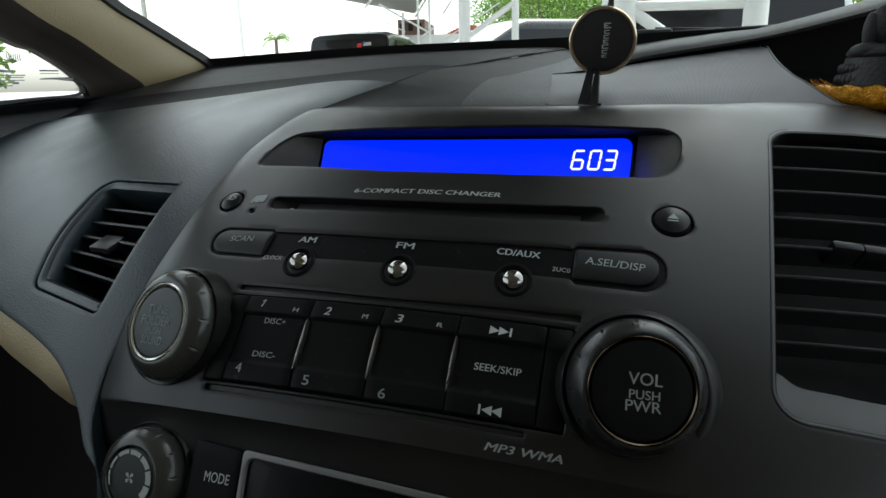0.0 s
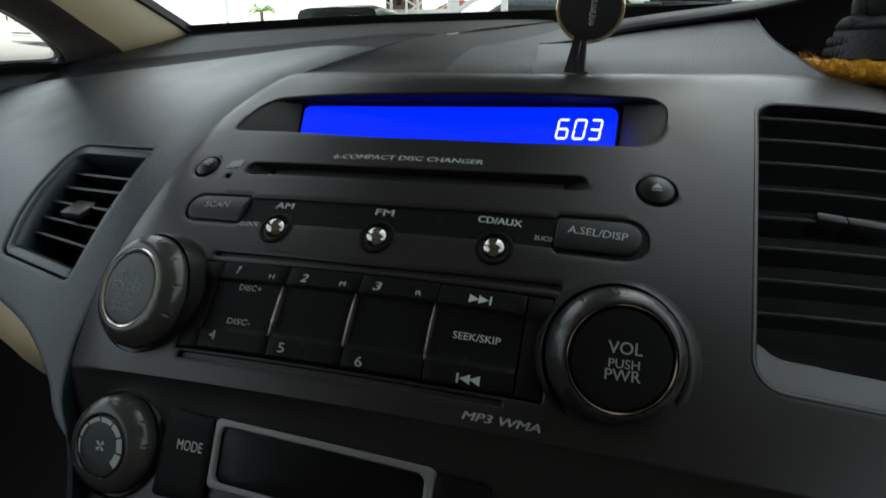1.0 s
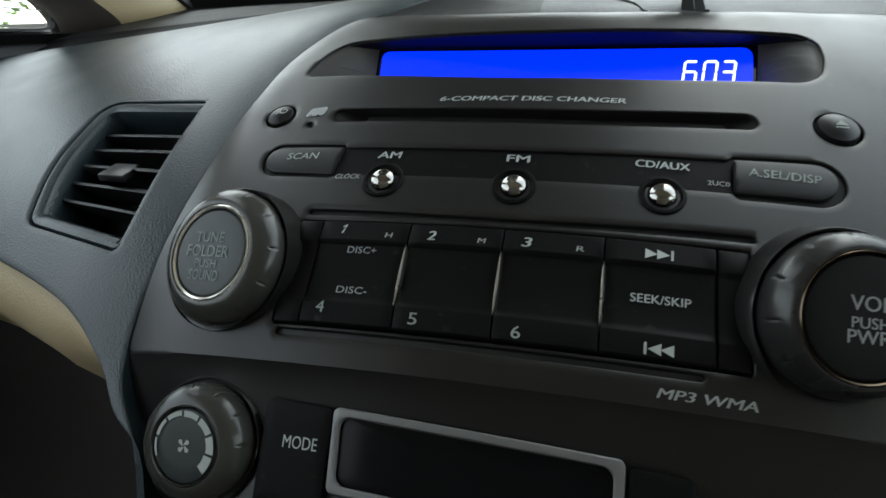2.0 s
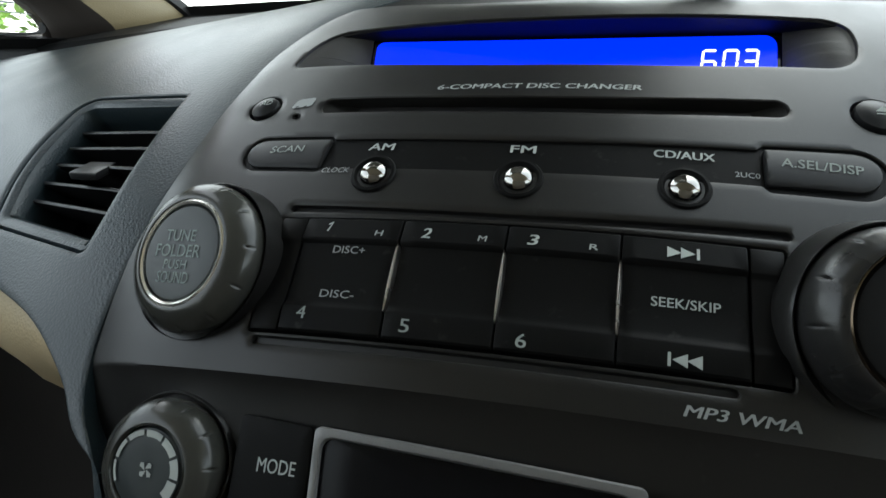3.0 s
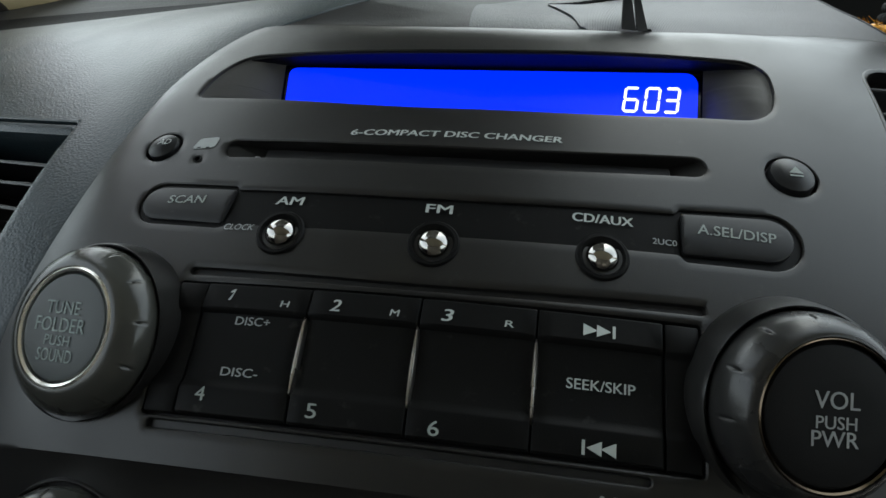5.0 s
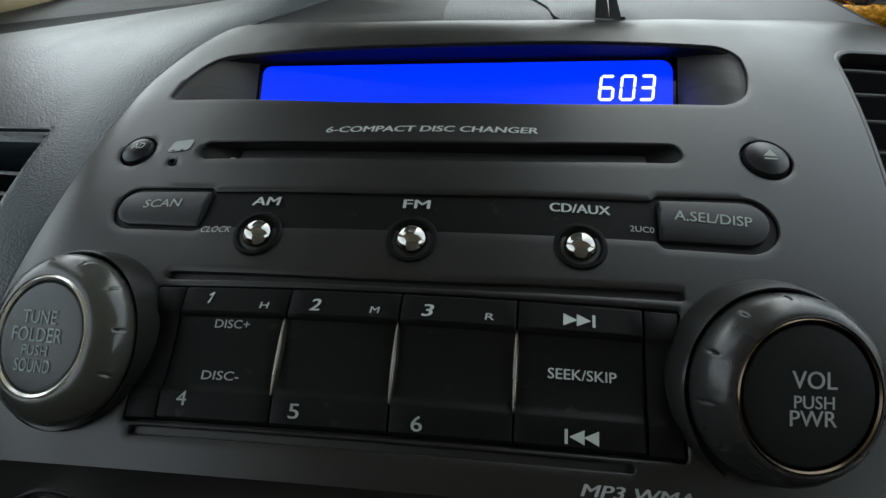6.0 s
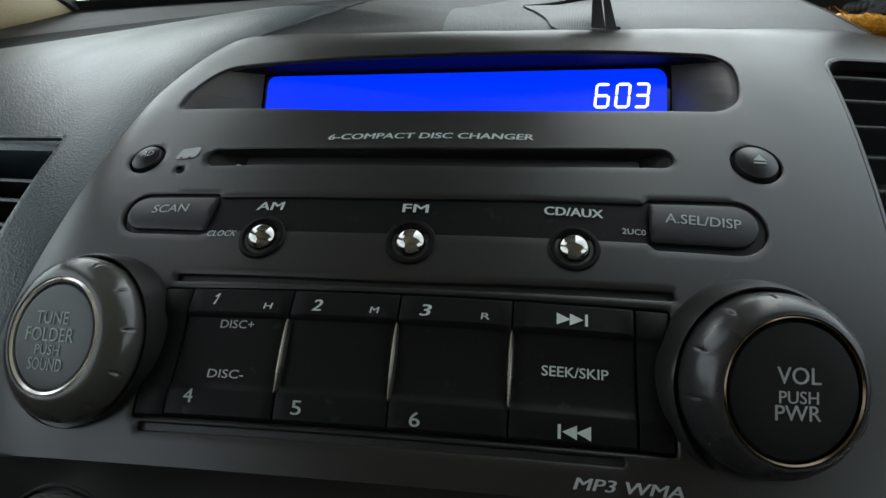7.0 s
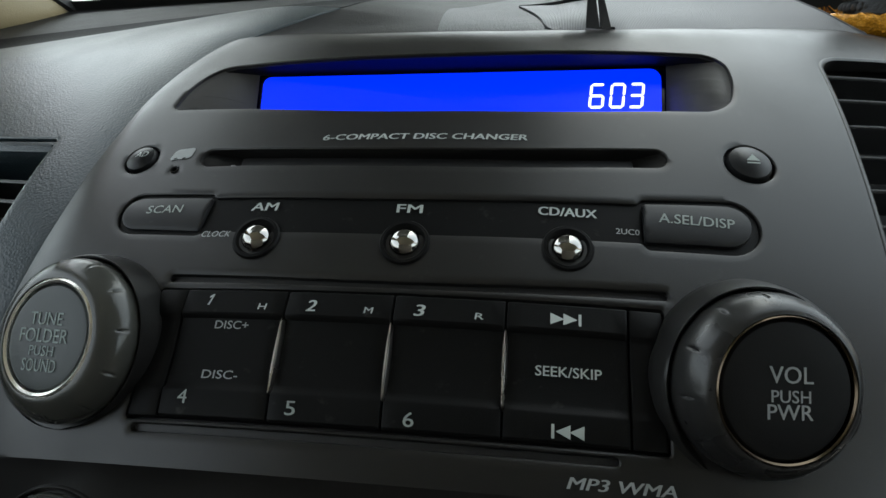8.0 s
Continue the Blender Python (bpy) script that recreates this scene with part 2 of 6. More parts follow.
def resample(loop, step):
    out = []
    n = len(loop)
    for i in range(n):
        a, b = np.array(loop[i], float), np.array(loop[(i + 1) % n], float)
        k = max(1, int(np.ceil(np.linalg.norm(b - a) / step)))
        out += [a + (b - a) * t / k for t in range(k)]
    clean = [out[0]]
    for p in out[1:]:
        if np.linalg.norm(p - clean[-1]) > 1e-5:
            clean.append(p)
    return clean


def area2(loop):
    return sum(loop[i][0] * loop[(i + 1) % len(loop)][1] - loop[(i + 1) % len(loop)][0] * loop[i][1] for i in range(len(loop)))


def offset(loop, d):
    """Moves a closed outline outwards by d (inwards where d is negative)."""
    n = len(loop)
    s = 1 if area2(loop) > 0 else -1
    out = []
    for i in range(n):
        a, b, c = (np.array(loop[k % n], float) for k in (i - 1, i, i + 1))
        t1, t2 = b - a, c - b
        t1, t2 = t1 / (np.linalg.norm(t1) + 1e-12), t2 / (np.linalg.norm(t2) + 1e-12)
        nrm = np.array([t1[1] + t2[1], -t1[0] - t2[0]]) * s
        nrm = nrm / (np.linalg.norm(nrm) + 1e-12)
        out.append(b + nrm * d)
    return out


def inside(pts, loop):
    """Which of the points (an n x 2 array) lie inside the outline."""
    p = np.asarray(pts)
    res = np.zeros(len(p), bool)
    q = np.asarray(loop)
    for a, b in zip(q, np.roll(q, -1, 0)):
        hit = (a[1] > p[:, 1]) != (b[1] > p[:, 1])
        xs = (b[0] - a[0]) * (p[:, 1] - a[1]) / (b[1] - a[1] + 1e-15) + a[0]
        res ^= hit & (p[:, 0] < xs)
    return res


from mathutils.geometry import delaunay_2d_cdt


def sheet(outline, holes, height, step, lip=0.0008, deep=0.006, rim=True, creases=(), shallow=()):
    """A moulded skin over an outline, with rounded openings that have walls. height(u, v) gives its level."""
    outline = resample(outline, step)
    loops = [outline] + [resample(offset(h, lip), step) for h in holes]
    verts, edges = [], []
    for lp in loops:
        k = len(verts)
        verts += [Vector(p) for p in lp]
        edges += [(k + i, k + (i + 1) % len(lp)) for i in range(len(lp))]
    lo, hi = np.min(outline, 0), np.max(outline, 0)
    gx, gy = np.meshgrid(np.arange(lo[0], hi[0], step), np.arange(lo[1], hi[1], step))
    gx = gx + (np.arange(gx.shape[0]) % 2)[:, None] * step / 2
    grid = np.stack([gx.ravel(), gy.ravel()], 1)
    keep = inside(grid, offset(outline, -step * 0.85))
    for lp in loops[1:]:
        keep &= ~inside(grid, offset(lp, step * 0.85))
    verts += [Vector(p) for p in grid[keep]]
    rings = [(0, offset(outline, -step * 0.45))] + [(k + 1, offset(lp, step * 0.45)) for k, lp in enumerate(loops[1:])]
    for own, ring in rings:
        ring = np.array(ring)
        ok = inside(ring, outline if own == 0 else offset(outline, -step * 0.4))
        for k, lp in enumerate(loops[1:]):
            ok &= ~inside(ring, offset(lp, step * (0.1 if k + 1 == own else 0.4)))
        verts += [Vector(p) for p in ring[ok]]
    for line in creases:
        line = np.array(line)
        ok = inside(line, offset(outline, -step * 0.3))
        for lp in loops[1:]:
            ok &= ~inside(line, offset(lp, step * 0.3))
        verts += [Vector(p) for p in line[ok]]
    vs, _, fs, _, _, _ = delaunay_2d_cdt(verts, edges, [], 0, 1e-7)
    cen = np.array([np.mean([vs[i] for i in f], 0) for f in fs])
    ok = inside(cen, outline)
    for lp in loops[1:]:
        ok &= ~inside(cen, lp)
    bm = bmesh.new()
    bv = [bm.verts.new((p[0], p[1], height(p[0], p[1]))) for p in vs]
    for f, k in zip(fs, ok):
        if k:
            bm.faces.new([bv[i] for i in f])
    bmesh.ops.delete(bm, geom=[v for v in bm.verts if not v.link_faces], context="VERTS")

    def wall(lp, inward, depth):
        rings = []
        for d, drop in ((0, 0), (inward * lip * 0.7, lip * 0.3), (inward * lip, lip), (inward * lip, depth)):
            rings.append([bm.verts.new((q[0], q[1], height(p[0], p[1]) - drop)) for p, q in zip(lp, offset(lp, d))])
        for a, b in zip(rings, rings[1:]):
            for i in range(len(a)):
                j = (i + 1) % len(a)
                bm.faces.new((a[i], a[j], b[j], b[i]))

    for k, lp in enumerate(loops[1:]):
        wall(lp, -1, 0.0014 if k in shallow else deep)
    if rim:
        wall(outline, 1, deep)
    bmesh.ops.remove_doubles(bm, verts=bm.verts, dist=1e-6)
    return bm


def raised(loop, height, top, base=-0.002, edge=0.0008, dome=0.0, inner=None):
    """A key with a rounded edge, whose top stands `top` above the skin; dome lifts its middle."""
    bm = bmesh.new()
    c = np.mean(loop, 0)
    lv = [(0.0, base), (0.0, top - edge), (-edge * 0.3, top - edge * 0.3), (-edge, top)]
    rings = [[(*p, height(p[0], p[1]) + h) for p in offset(loop, d)] for d, h in lv]
    last = offset(loop, -edge)
    for f in (0.75, 0.5, 0.25):
        rings.append([(*(c + (p - c) * f), height(*(c + (p - c) * f)) + top + dome * (1 - f * f)) for p in last])
    vr = [[bm.verts.new(p) for p in r] for r in rings]
    for a, b in zip(vr, vr[1:]):
        for i in range(len(a)):
            j = (i + 1) % len(a)
            bm.faces.new((a[i], a[j], b[j], b[i]))
    mid = bm.verts.new((*c, height(*c) + top + dome))
    for i in range(len(vr[-1])):
        bm.faces.new((vr[-1][i], vr[-1][(i + 1) % len(vr[-1])], mid))
    return bm


def loft(curves, closed=False, cap=False):
    bm = bmesh.new()
    vr = [[bm.verts.new(tuple(p)) for p in c] for c in curves]
    for a, b in zip(vr, vr[1:]):
        n = len(a)
        for i in range(n if closed else n - 1):
            j = (i + 1) % n
            bm.faces.new((a[i], a[j], b[j], b[i]))
    if cap and closed:
        bm.faces.new(vr[0])
        bm.faces.new(vr[-1])
    return bm


def circle(u, v, r, n=32, ry=None):
    return [np.array((u + r * math.cos(2 * math.pi * i / n), v + (ry or r) * math.sin(2 * math.pi * i / n))) for i in range(n)]


def lettering(name, text, u, v, width, height, where, mat, parent, shear=0.0, lift=0.0002, bold=0.0, weight=0.012):
    """Printed words of a given width and cap height round (u, v), laid on the surface where(u, v) -> point."""
    cu = bpy.data.curves.new(name, "FONT")
    cu.body = text
    cu.offset = bold
    cu.resolution_u = 3
    tmp = bpy.data.objects.new(name, cu)
    me = bpy.data.meshes.new_from_object(tmp)
    bpy.data.objects.remove(tmp)
    xy = np.array([vv.co[:2] for vv in me.vertices])
    lo, hi = xy.min(0), xy.max(0)
    pts, faces = [], []
    polys = [list(q.vertices) for q in me.polygons]
    bpy.data.meshes.remove(me)
    for k, dx in enumerate((-weight, weight)):
        for x, y in xy:
            a, b = (x - lo[0]) / (hi[0] - lo[0]) - 0.5, (y - lo[1]) / (hi[1] - lo[1]) - 0.5
            pts.append(where(u + a * (width - 0.07 * height) + (b * shear + dx) * height, v + b * height, lift + 0.00004 * k))
        faces += [[i + k * len(xy) for i in q] for q in polys]
    me = bpy.data.meshes.new(name)
    me.from_pydata(pts, [], faces)
    me.materials.append(mat)
    ob = new(name, me)
    ob.parent = parent
    return ob


# ---- the place of the centre stack: u right, v up along it, w out of it ----
STACK = Matrix(((0.9997, -0.0184, -0.0170, 0.0), (0.0, 0.6794, -0.7338, 0.0), (0.0251, 0.7336, 0.6792, 0.95), (0, 0, 0, 1)))


def skin(u, v):
    return 0.0011 - 0.0642 * u - 0.1328 * v - 0.8646 * u * u - 1.6558 * v * v + 0.0308 * u * v


EDGE_L = [(-0.0920, 0.0945), (-0.1020, 0.0770), (-0.1085, 0.0570), (-0.1112, 0.0400), (-0.1142, 0.0215), (-0.1168, 0.0040), (-0.1190, -0.0110), (-0.1208, -0.0250), (-0.1226, -0.0420),
          (-0.1238, -0.0600), (-0.1232, -0.0720), (-0.1195, -0.0870), (-0.1060, -0.1080), (-0.0935, -0.1500)]
SEAM_PTS = np.array(smooth_line([(-0.0572, 0.1304), (-0.0656, 0.1207), (-0.0746, 0.1105), (-0.0838, 0.1018)] + EDGE_L, 10))


def seam_drop(u, v, reach, depth):
    """How far a skin rolls down into the seam between console and dashboard."""
    if u > -0.02 or u < -0.20:
        return 0.0
    d = float(np.min(np.hypot(SEAM_PTS[:, 0] - u, SEAM_PTS[:, 1] - v)))
    return depth * max(0.0, 1 - d / reach) ** 2


TOP_SEAM = [(-0.0920, 0.0945), (-0.0543, 0.0955), (-0.0166, 0.0945), (0.0199, 0.0952), (0.0567, 0.0995), (0.1056, 0.1119), (0.1579, 0.1325), (0.20, 0.139), (0.30, 0.1465)]


def top_edge(u):
    return float(np.interp(u, [p[0] for p in TOP_SEAM], [p[1] for p in TOP_SEAM]))


def top_roll(u):
    """How far the face rolls back along its top seam; the left shoulder stays straight."""
    f = max(0.0, min(1.0, (u + 0.085) / 0.055))
    return 0.0030 * f * f * (3 - 2 * f)


def fascia_level(u, v):
    """The stack's face, which rounds off at its edge and falls back below the crease under the stereo."""
    vc = -0.0735
    at = [-0.065, -0.035, 0.0, 0.03, 0.06]
    roll = seam_drop(u, v, float(np.interp(v, at, [0.032, 0.018, 0.014, 0.008, 0.005])), float(np.interp(v, at, [0.0042, 0.0026, 0.0022, 0.0014, 0.0010])))
    if v > 0.07:
        roll += top_roll(u) * max(0.0, 1 - max(0.0, top_edge(u) - v) / 0.013) ** 2
    if v >= vc:
        return skin(u, v) - roll
    d = vc - v
    return skin(u, vc) - roll - (0.45 * min(d, 0.0200) - 0.0016 * math.exp(-d / 0.004) + 0.0016 + 0.12 * max(0, d - 0.0200))


def leather_level(u, v):
    g = 0.0011 - 0.0642 * u - 0.8646 * u * u if u > -0.105 else -0.0017 - 0.13 * (-0.105 - u)
    k = 1.6 * max(0.0, min(1.0, (u + 0.45) / 0.3))
    return g - 0.1328 * v - 1.6558 * v * v - k * max(0.0, v - 0.10) ** 2 - seam_drop(u, v, 0.034, 0.0030)


def face_pose(u, v, h=0.0, level=skin):
    e = 1e-4
    n = Vector((-(level(u + e, v) - level(u - e, v)) / (2 * e), -(level(u, v + e) - level(u, v - e)) / (2 * e), 1)).normalized()
    x = Vector((1, 0, 0))
    y = n.cross(x).normalized()
    x = y.cross(n)
    m = Matrix((x, y, n)).transposed().to_4x4()
    return Matrix.Translation(Vector((u, v, level(u, v))) + n * h) @ m


def world_of(u, v, w):
    return STACK @ Vector((u, v, w))


# ---- the stereo and its face ----
stack = thing("car_stereo_console", "dark grey moulded plastic car stereo console with blue clock display", "car stereo", STACK)

SLOT = rounded([(-0.0708, 0.0238), (-0.018, 0.0222), (0.0264, 0.0230), (0.0722, 0.0272), (0.0722, 0.0202), (0.0264, 0.0162), (-0.018, 0.0156), (-0.0704, 0.0168)], [0.0033, 0.02, 0.02, 0.0034, 0.0034, 0.02, 0.02, 0.0033], 6)
BEZEL = rounded([(-0.0930, 0.0462), (-0.0912, 0.0610), (-0.0832, 0.0708), (0.0005, 0.0722), (0.0968, 0.0818), (0.0986, 0.0650), (0.0942, 0.0480), (0.0400, 0.0412), (-0.0200, 0.0395)],
                [0.003, 0.008, 0.006, 0.02, 0.009, 0.010, 0.010, 0.02, 0.02], 6)
STRIP = rounded([(-0.0914, 0.0064), (-0.0610, 0.0050), (-0.0600, 0.0037), (0.0, 0.0030), (0.0625, 0.0056), (0.0640, 0.0072), (0.0955, 0.0100), (0.0955, -0.0080), (0.0650, -0.0090), (0.0632, -0.0070), (0.0, -0.0086), (-0.0590, -0.0084), (-0.0625, -0.0096), (-0.0914, -0.0080)],
                [0.0070, 0.0006, 0.0006, 0.02, 0.0006, 0.0006, 0.0088, 0.0088, 0.0008, 0.0008, 0.02, 0.0006, 0.0008, 0.0070], 7)
PRESET = rounded([(-0.0672, -0.0268), (0.0676, -0.0264), (0.0674, -0.0621), (-0.0672, -0.0621)], 0.0010)
GROOVE_T = rounded([(-0.0655, -0.0224), (0.0, -0.0236), (0.0690, -0.0212), (0.0690, -0.0236), (0.0, -0.0252), (-0.0655, -0.0246)], [0.0011, 0.02, 0.0011, 0.0011, 0.02, 0.0011])
GROOVE_B = rounded([(-0.0650, -0.0632), (0.0555, -0.0634), (0.0555, -0.0652), (-0.0650, -0.0652)], 0.0008)
VENT_R = rounded([(0.1342, 0.0908), (0.1308, 0.0164), (0.1295, -0.0445), (0.1750, -0.0440), (0.2600, -0.0400), (0.2650, 0.1150), (0.1870, 0.1060)],
                 [0.009, 0.03, 0.010, 0.02, 0.01, 0.01, 0.03], 6)
BTN_L = circle(-0.0936, 0.0216, 0.0061, 28)
BTN_R = circle(0.0965, 0.0250, 0.0074, 28)
face_outline = [tuple(p) for p in smooth_line(EDGE_L, 5)] + [(0.10, -0.150), (0.28, -0.150), (0.30, 0.0), (0.30, 0.1465)]
face_outline += [tuple(p) for p in smooth_line(TOP_SEAM[-2:0:-1], 4)]
part("face_panel", sheet(face_outline, [SLOT, BEZEL, STRIP, PRESET, GROOVE_T, GROOVE_B, VENT_R, BTN_L, BTN_R, circle(-0.0787, 0.0158, 0.0011, 12)], fascia_level, 0.0042, 0.0007, 0.007, True, [[(u, v) for u in np.arange(-0.124, 0.28, 0.0020)] for v in (-0.0727, -0.0735, -0.0743, -0.0752, -0.0765, -0.0925, -0.0935, -0.0945)], (1,)), M_FASCIA, stack)

# Display: a funnel from the opening to the lit screen.
LCD = [np.array(p) for p in ((-0.0694, 0.0570, -0.0272), (0.0770, 0.0652, -0.0436), (0.0775, 0.0822, -0.0415), (-0.0694, 0.0705, -0.0240))]


def lcd_point(s, t, lift=0.0):
    a, b, c, d = LCD
    n = np.cross(b - a, d - a)
    n /= np.linalg.norm(n)
    p = (1 - t) * ((1 - s) * a + s * b) + t * ((1 - s) * d + s * c)
    return p + n * lift


def loop_at(loop2, n, start):
    """n points at equal steps along a closed outline, from its point nearest to start, anticlockwise."""
    lp = [np.array(p, float) for p in loop2]
    if area2(lp) < 0:
        lp = lp[::-1]
    k = min(range(len(lp)), key=lambda i: np.linalg.norm(lp[i] - np.array(start)))
    lp = lp[k:] + lp[:k] + [lp[k]]
    seg = np.r_[0, np.cumsum([np.linalg.norm(b - a) for a, b in zip(lp, lp[1:])])]
    at = np.linspace(0, seg[-1], n, endpoint=False)
    xy = np.array(lp)
    return [np.array((np.interp(s, seg, xy[:, 0]), np.interp(s, seg, xy[:, 1]))) for s in at]


corners_o = [(-0.0930, 0.0462), (0.0942, 0.0480), (0.0968, 0.0818), (-0.0832, 0.0708)]
corners_i = [(0.0, -0.40), (1.0, -0.40), (1.0, 1.03), (0.0, 1.03)]


def matched(loop2, corners, n):
    """n points a side between the outline's four corners, so that corners meet corners."""
    lp = loop_at(loop2, 400, corners[0])
    ks = [min(range(400), key=lambda i: np.linalg.norm(lp[i] - np.array(c))) for c in corners]
    ks[0] = 0
    ks.append(400)
    out = []
    for a, b in zip(ks, ks[1:]):
        out += [lp[int(round(a + (b - a) * i / n)) % 400] for i in range(n)]
    return out


outer = matched(BEZEL, corners_o, 30)
lcd_loop = rounded([(-0.006, -0.40), (1.006, -0.40), (1.006, 1.03), (-0.006, 1.03)], [0.0, 0.0, 0.0, 0.0])
inner = matched([np.array(p) * np.array((0.146, 0.014)) for p in lcd_loop], [(c[0] * 0.146, c[1] * 0.014) for c in corners_i], 30)
inner = [lcd_point(0.5 + (p[0] / 0.146 - 0.5) * 1.014, p[1] / 0.014 + (0.06 if p[1] > 0 else 0), 0.0004) for p in inner]
rim0 = [np.array((*p, fascia_level(*p) - 0.0008)) for p in offset(outer, 0.0002)]
funnel = [rim0, [np.array((*p, fascia_level(*p) - 0.0013)) for p in offset(outer, -0.0003)]]
for f in (0.1, 0.2, 0.3, 0.4, 0.5, 0.6, 0.7, 0.8, 0.87, 0.93, 1.0):
    ring = []
    for k, (a, b) in enumerate(zip(funnel[1], inner)):
        side, x = k // 30, (k % 30) / 30
        bow = math.sin(math.pi * x) ** 0.5 * (0.75 if side in (1, 3) else 0.0)
        p = a * (1 - f) + b * f
        p[2] += (b[2] - a[2]) * (f ** 2.6 - f) * bow
        ring.append(p)
    funnel.append(ring)


def funnel_side(a, b):
    """One flank of the funnel, between two of its corners."""
    return loft([[ring[k % 120] for k in range(a, b + 1)] for ring in funnel])


# Top and floor take the shaded tone, both flanks the lit one.
display = part("display_hood", funnel_side(60, 90), M_HOOD_SHADE, stack, "sloping hood round the clock display, darkened for shade", smooth=40)
part("hood_floor", funnel_side(0, 30), M_HOOD_SHADE, display, smooth=40)
part("hood_flank", funnel_side(30, 60), M_HOOD_LIT, display, "grey flank of the hood, lightened for the light on it", smooth=40)
part("hood_flank", funnel_side(90, 120), M_HOOD_LIT, display, "grey flank of the hood, lightened for the light on it", smooth=40)
bm = bmesh.new()
scr = [bm.verts.new(lcd_point(s, t, 0.0012)) for s, t in [(q[0] / 0.146, q[1] / 0.0142) for q in rounded([(0, -0.0054), (0.146, -0.0054), (0.146, 0.0142), (0, 0.0142)], [0.0014, 0.0030, 0.0042, 0.0030], 6)]]
bm.faces.new(scr)
part("clock_screen", bm, M_LCD, display, "lit blue clock screen reading 603", smooth=0)
bm = bmesh.new()
a0 = [bm.verts.new(lcd_point(s, t, -0.0006)) for s, t in ((-0.03, -0.6), (1.03, -0.6), (1.03, 1.2), (-0.03, 1.2))]
bm.faces.new(a0)
part("screen_backing", bm, M_GLOSS, display, smooth=0)

# Seven-segment numerals on the screen, leaning to the right.
SEGS = {"a": ((0.12, 1), (0.88, 1)), "b": ((1, 0.94), (1, 0.56)), "c": ((1, 0.44), (1, 0.06)), "d": ((0.12, 0), (0.88, 0)),
        "e": ((0, 0.06), (0, 0.44)), "f": ((0, 0.56), (0, 0.94)), "g": ((0.14, 0.5), (0.86, 0.5))}
LIT = {"6": "acdefg", "0": "abcdef", "3": "abcdg"}
WID, HGT = 0.146, 0.0142


def numeral(s0, sw, t0, th, ch):
    for k in LIT[ch]:
        ends = []
        for x, y in SEGS[k]:
            ends.append(np.array(((s0 + x * sw) * WID + (t0 + y * th) * HGT * 0.10, (t0 + y * th) * HGT)))
        a, b = ends
        d = (b - a) / np.linalg.norm(b - a)
        nn = np.array((-d[1], d[0])) * 0.00045
        tip = d * 0.00045
        bm = bmesh.new()
        bm.faces.new([bm.verts.new(lcd_point(p[0] / WID, p[1] / HGT, 0.0016)) for p in (a - tip, a + nn, b + nn, b + tip, b - nn, a - nn)])
        part("numeral_segment", bm, M_SEG, display, smooth=0)


for ch, s0 in (("6", 0.824), ("0", 0.874), ("3", 0.920)):
    numeral(s0, 0.031, 0.05, 0.56, ch)
# Disc slot: a dark throat with bright ends.
bm = sheet(offset(SLOT, 0.002), [], lambda u, v: skin(u, v) - 0.0066, 0.006, rim=False)
slot = part("disc_slot", bm, M_GAP, stack, "dark disc slot with rounded ends")
FLAP = rounded([(-0.0585, 0.0225), (-0.018, 0.0212), (0.0264, 0.0220), (0.0625, 0.0246), (0.0625, 0.0206), (0.0264, 0.0180), (-0.018, 0.0174), (-0.0585, 0.0186)], [0.0006, 0.02, 0.02, 0.0006, 0.0006, 0.02, 0.02, 0.0006])
def scoop(u, v):
    """The ramps at both ends of the slot."""
    e = (u + 0.0710) / 0.0130 if u < 0 else (0.0724 - u) / 0.0105
    return skin(u, v) - 0.0010 - 0.0048 * max(0.0, min(1.0, e))


for u0, u1, v0, v1 in ((-0.0716, -0.0578, 0.0160, 0.0248), (0.0622, 0.0730, 0.0188, 0.0284)):
    part("slot_ramp", sheet([(u0, v0), (u1, v0), (u1, v1), (u0, v1)], [], scoop, 0.002, rim=False), M_FASCIA, slot, "short ramp at the slot's end")
part("slot_flap", sheet(FLAP, [], lambda u, v: skin(u, v) - 0.0042, 0.006, 0.0004, 0.002), M_BLACK, slot)
for u, v in ((-0.0608, 0.0190), (0.0638, 0.0212)):
    bm = box(bmesh.new(), u - 0.0009, u + 0.0006, v - 0.0016, v + 0.0004, skin(u, v) - 0.006, skin(u, v) - 0.0034, 0.0002)
    part("slot_guide", bm, M_SILVER, slot, "small pale guide at the slot's end")


def recess(loop, depth, mat, name, parent, grow=0.0015):
    return part(name, sheet(offset(loop, grow), [], lambda u, v: fascia_level(u, v) - depth, 0.006, rim=False), mat, parent)


# Key strip with its two end keys.
strip = recess(STRIP, 0.0009, M_KEY, "key_strip", stack)
def key_top(loop, top, dome, lip=0.0006, mid=0.0, half=0.007):
    """A key whose top is a low barrel across its height."""
    return sheet(offset(loop, -lip), [], lambda u, v: skin(u, v) + top + dome * (1 - ((v - mid - 0.02 * u) / half) ** 2), 0.0022, lip, 0.004)


scan_key = part("scan_key", key_top(rounded([(-0.0899, 0.0052), (-0.0604, 0.0036), (-0.0618, -0.0082), (-0.0899, -0.0066)], [0.0056, 0.0009, 0.0009, 0.0056], 7), -0.0004, 0.0010, 0.0006, -0.0002, 0.0068), M_BUTTON, strip)
disp_key = part("display_key", key_top(rounded([(0.0640, 0.0056), (0.0932, 0.0082), (0.0932, -0.0058), (0.0640, -0.0070)], [0.0009, 0.0074, 0.0074, 0.0009], 7), 0.0000, 0.0012, 0.0006, -0.0012, 0.0080), M_BUTTON, strip)


def on_key(top):
    return lambda u, v, lift: (u, v, skin(u, v) + top + lift)


def face(u, v, lift):
    return (u, v, fascia_level(u, v) + lift)


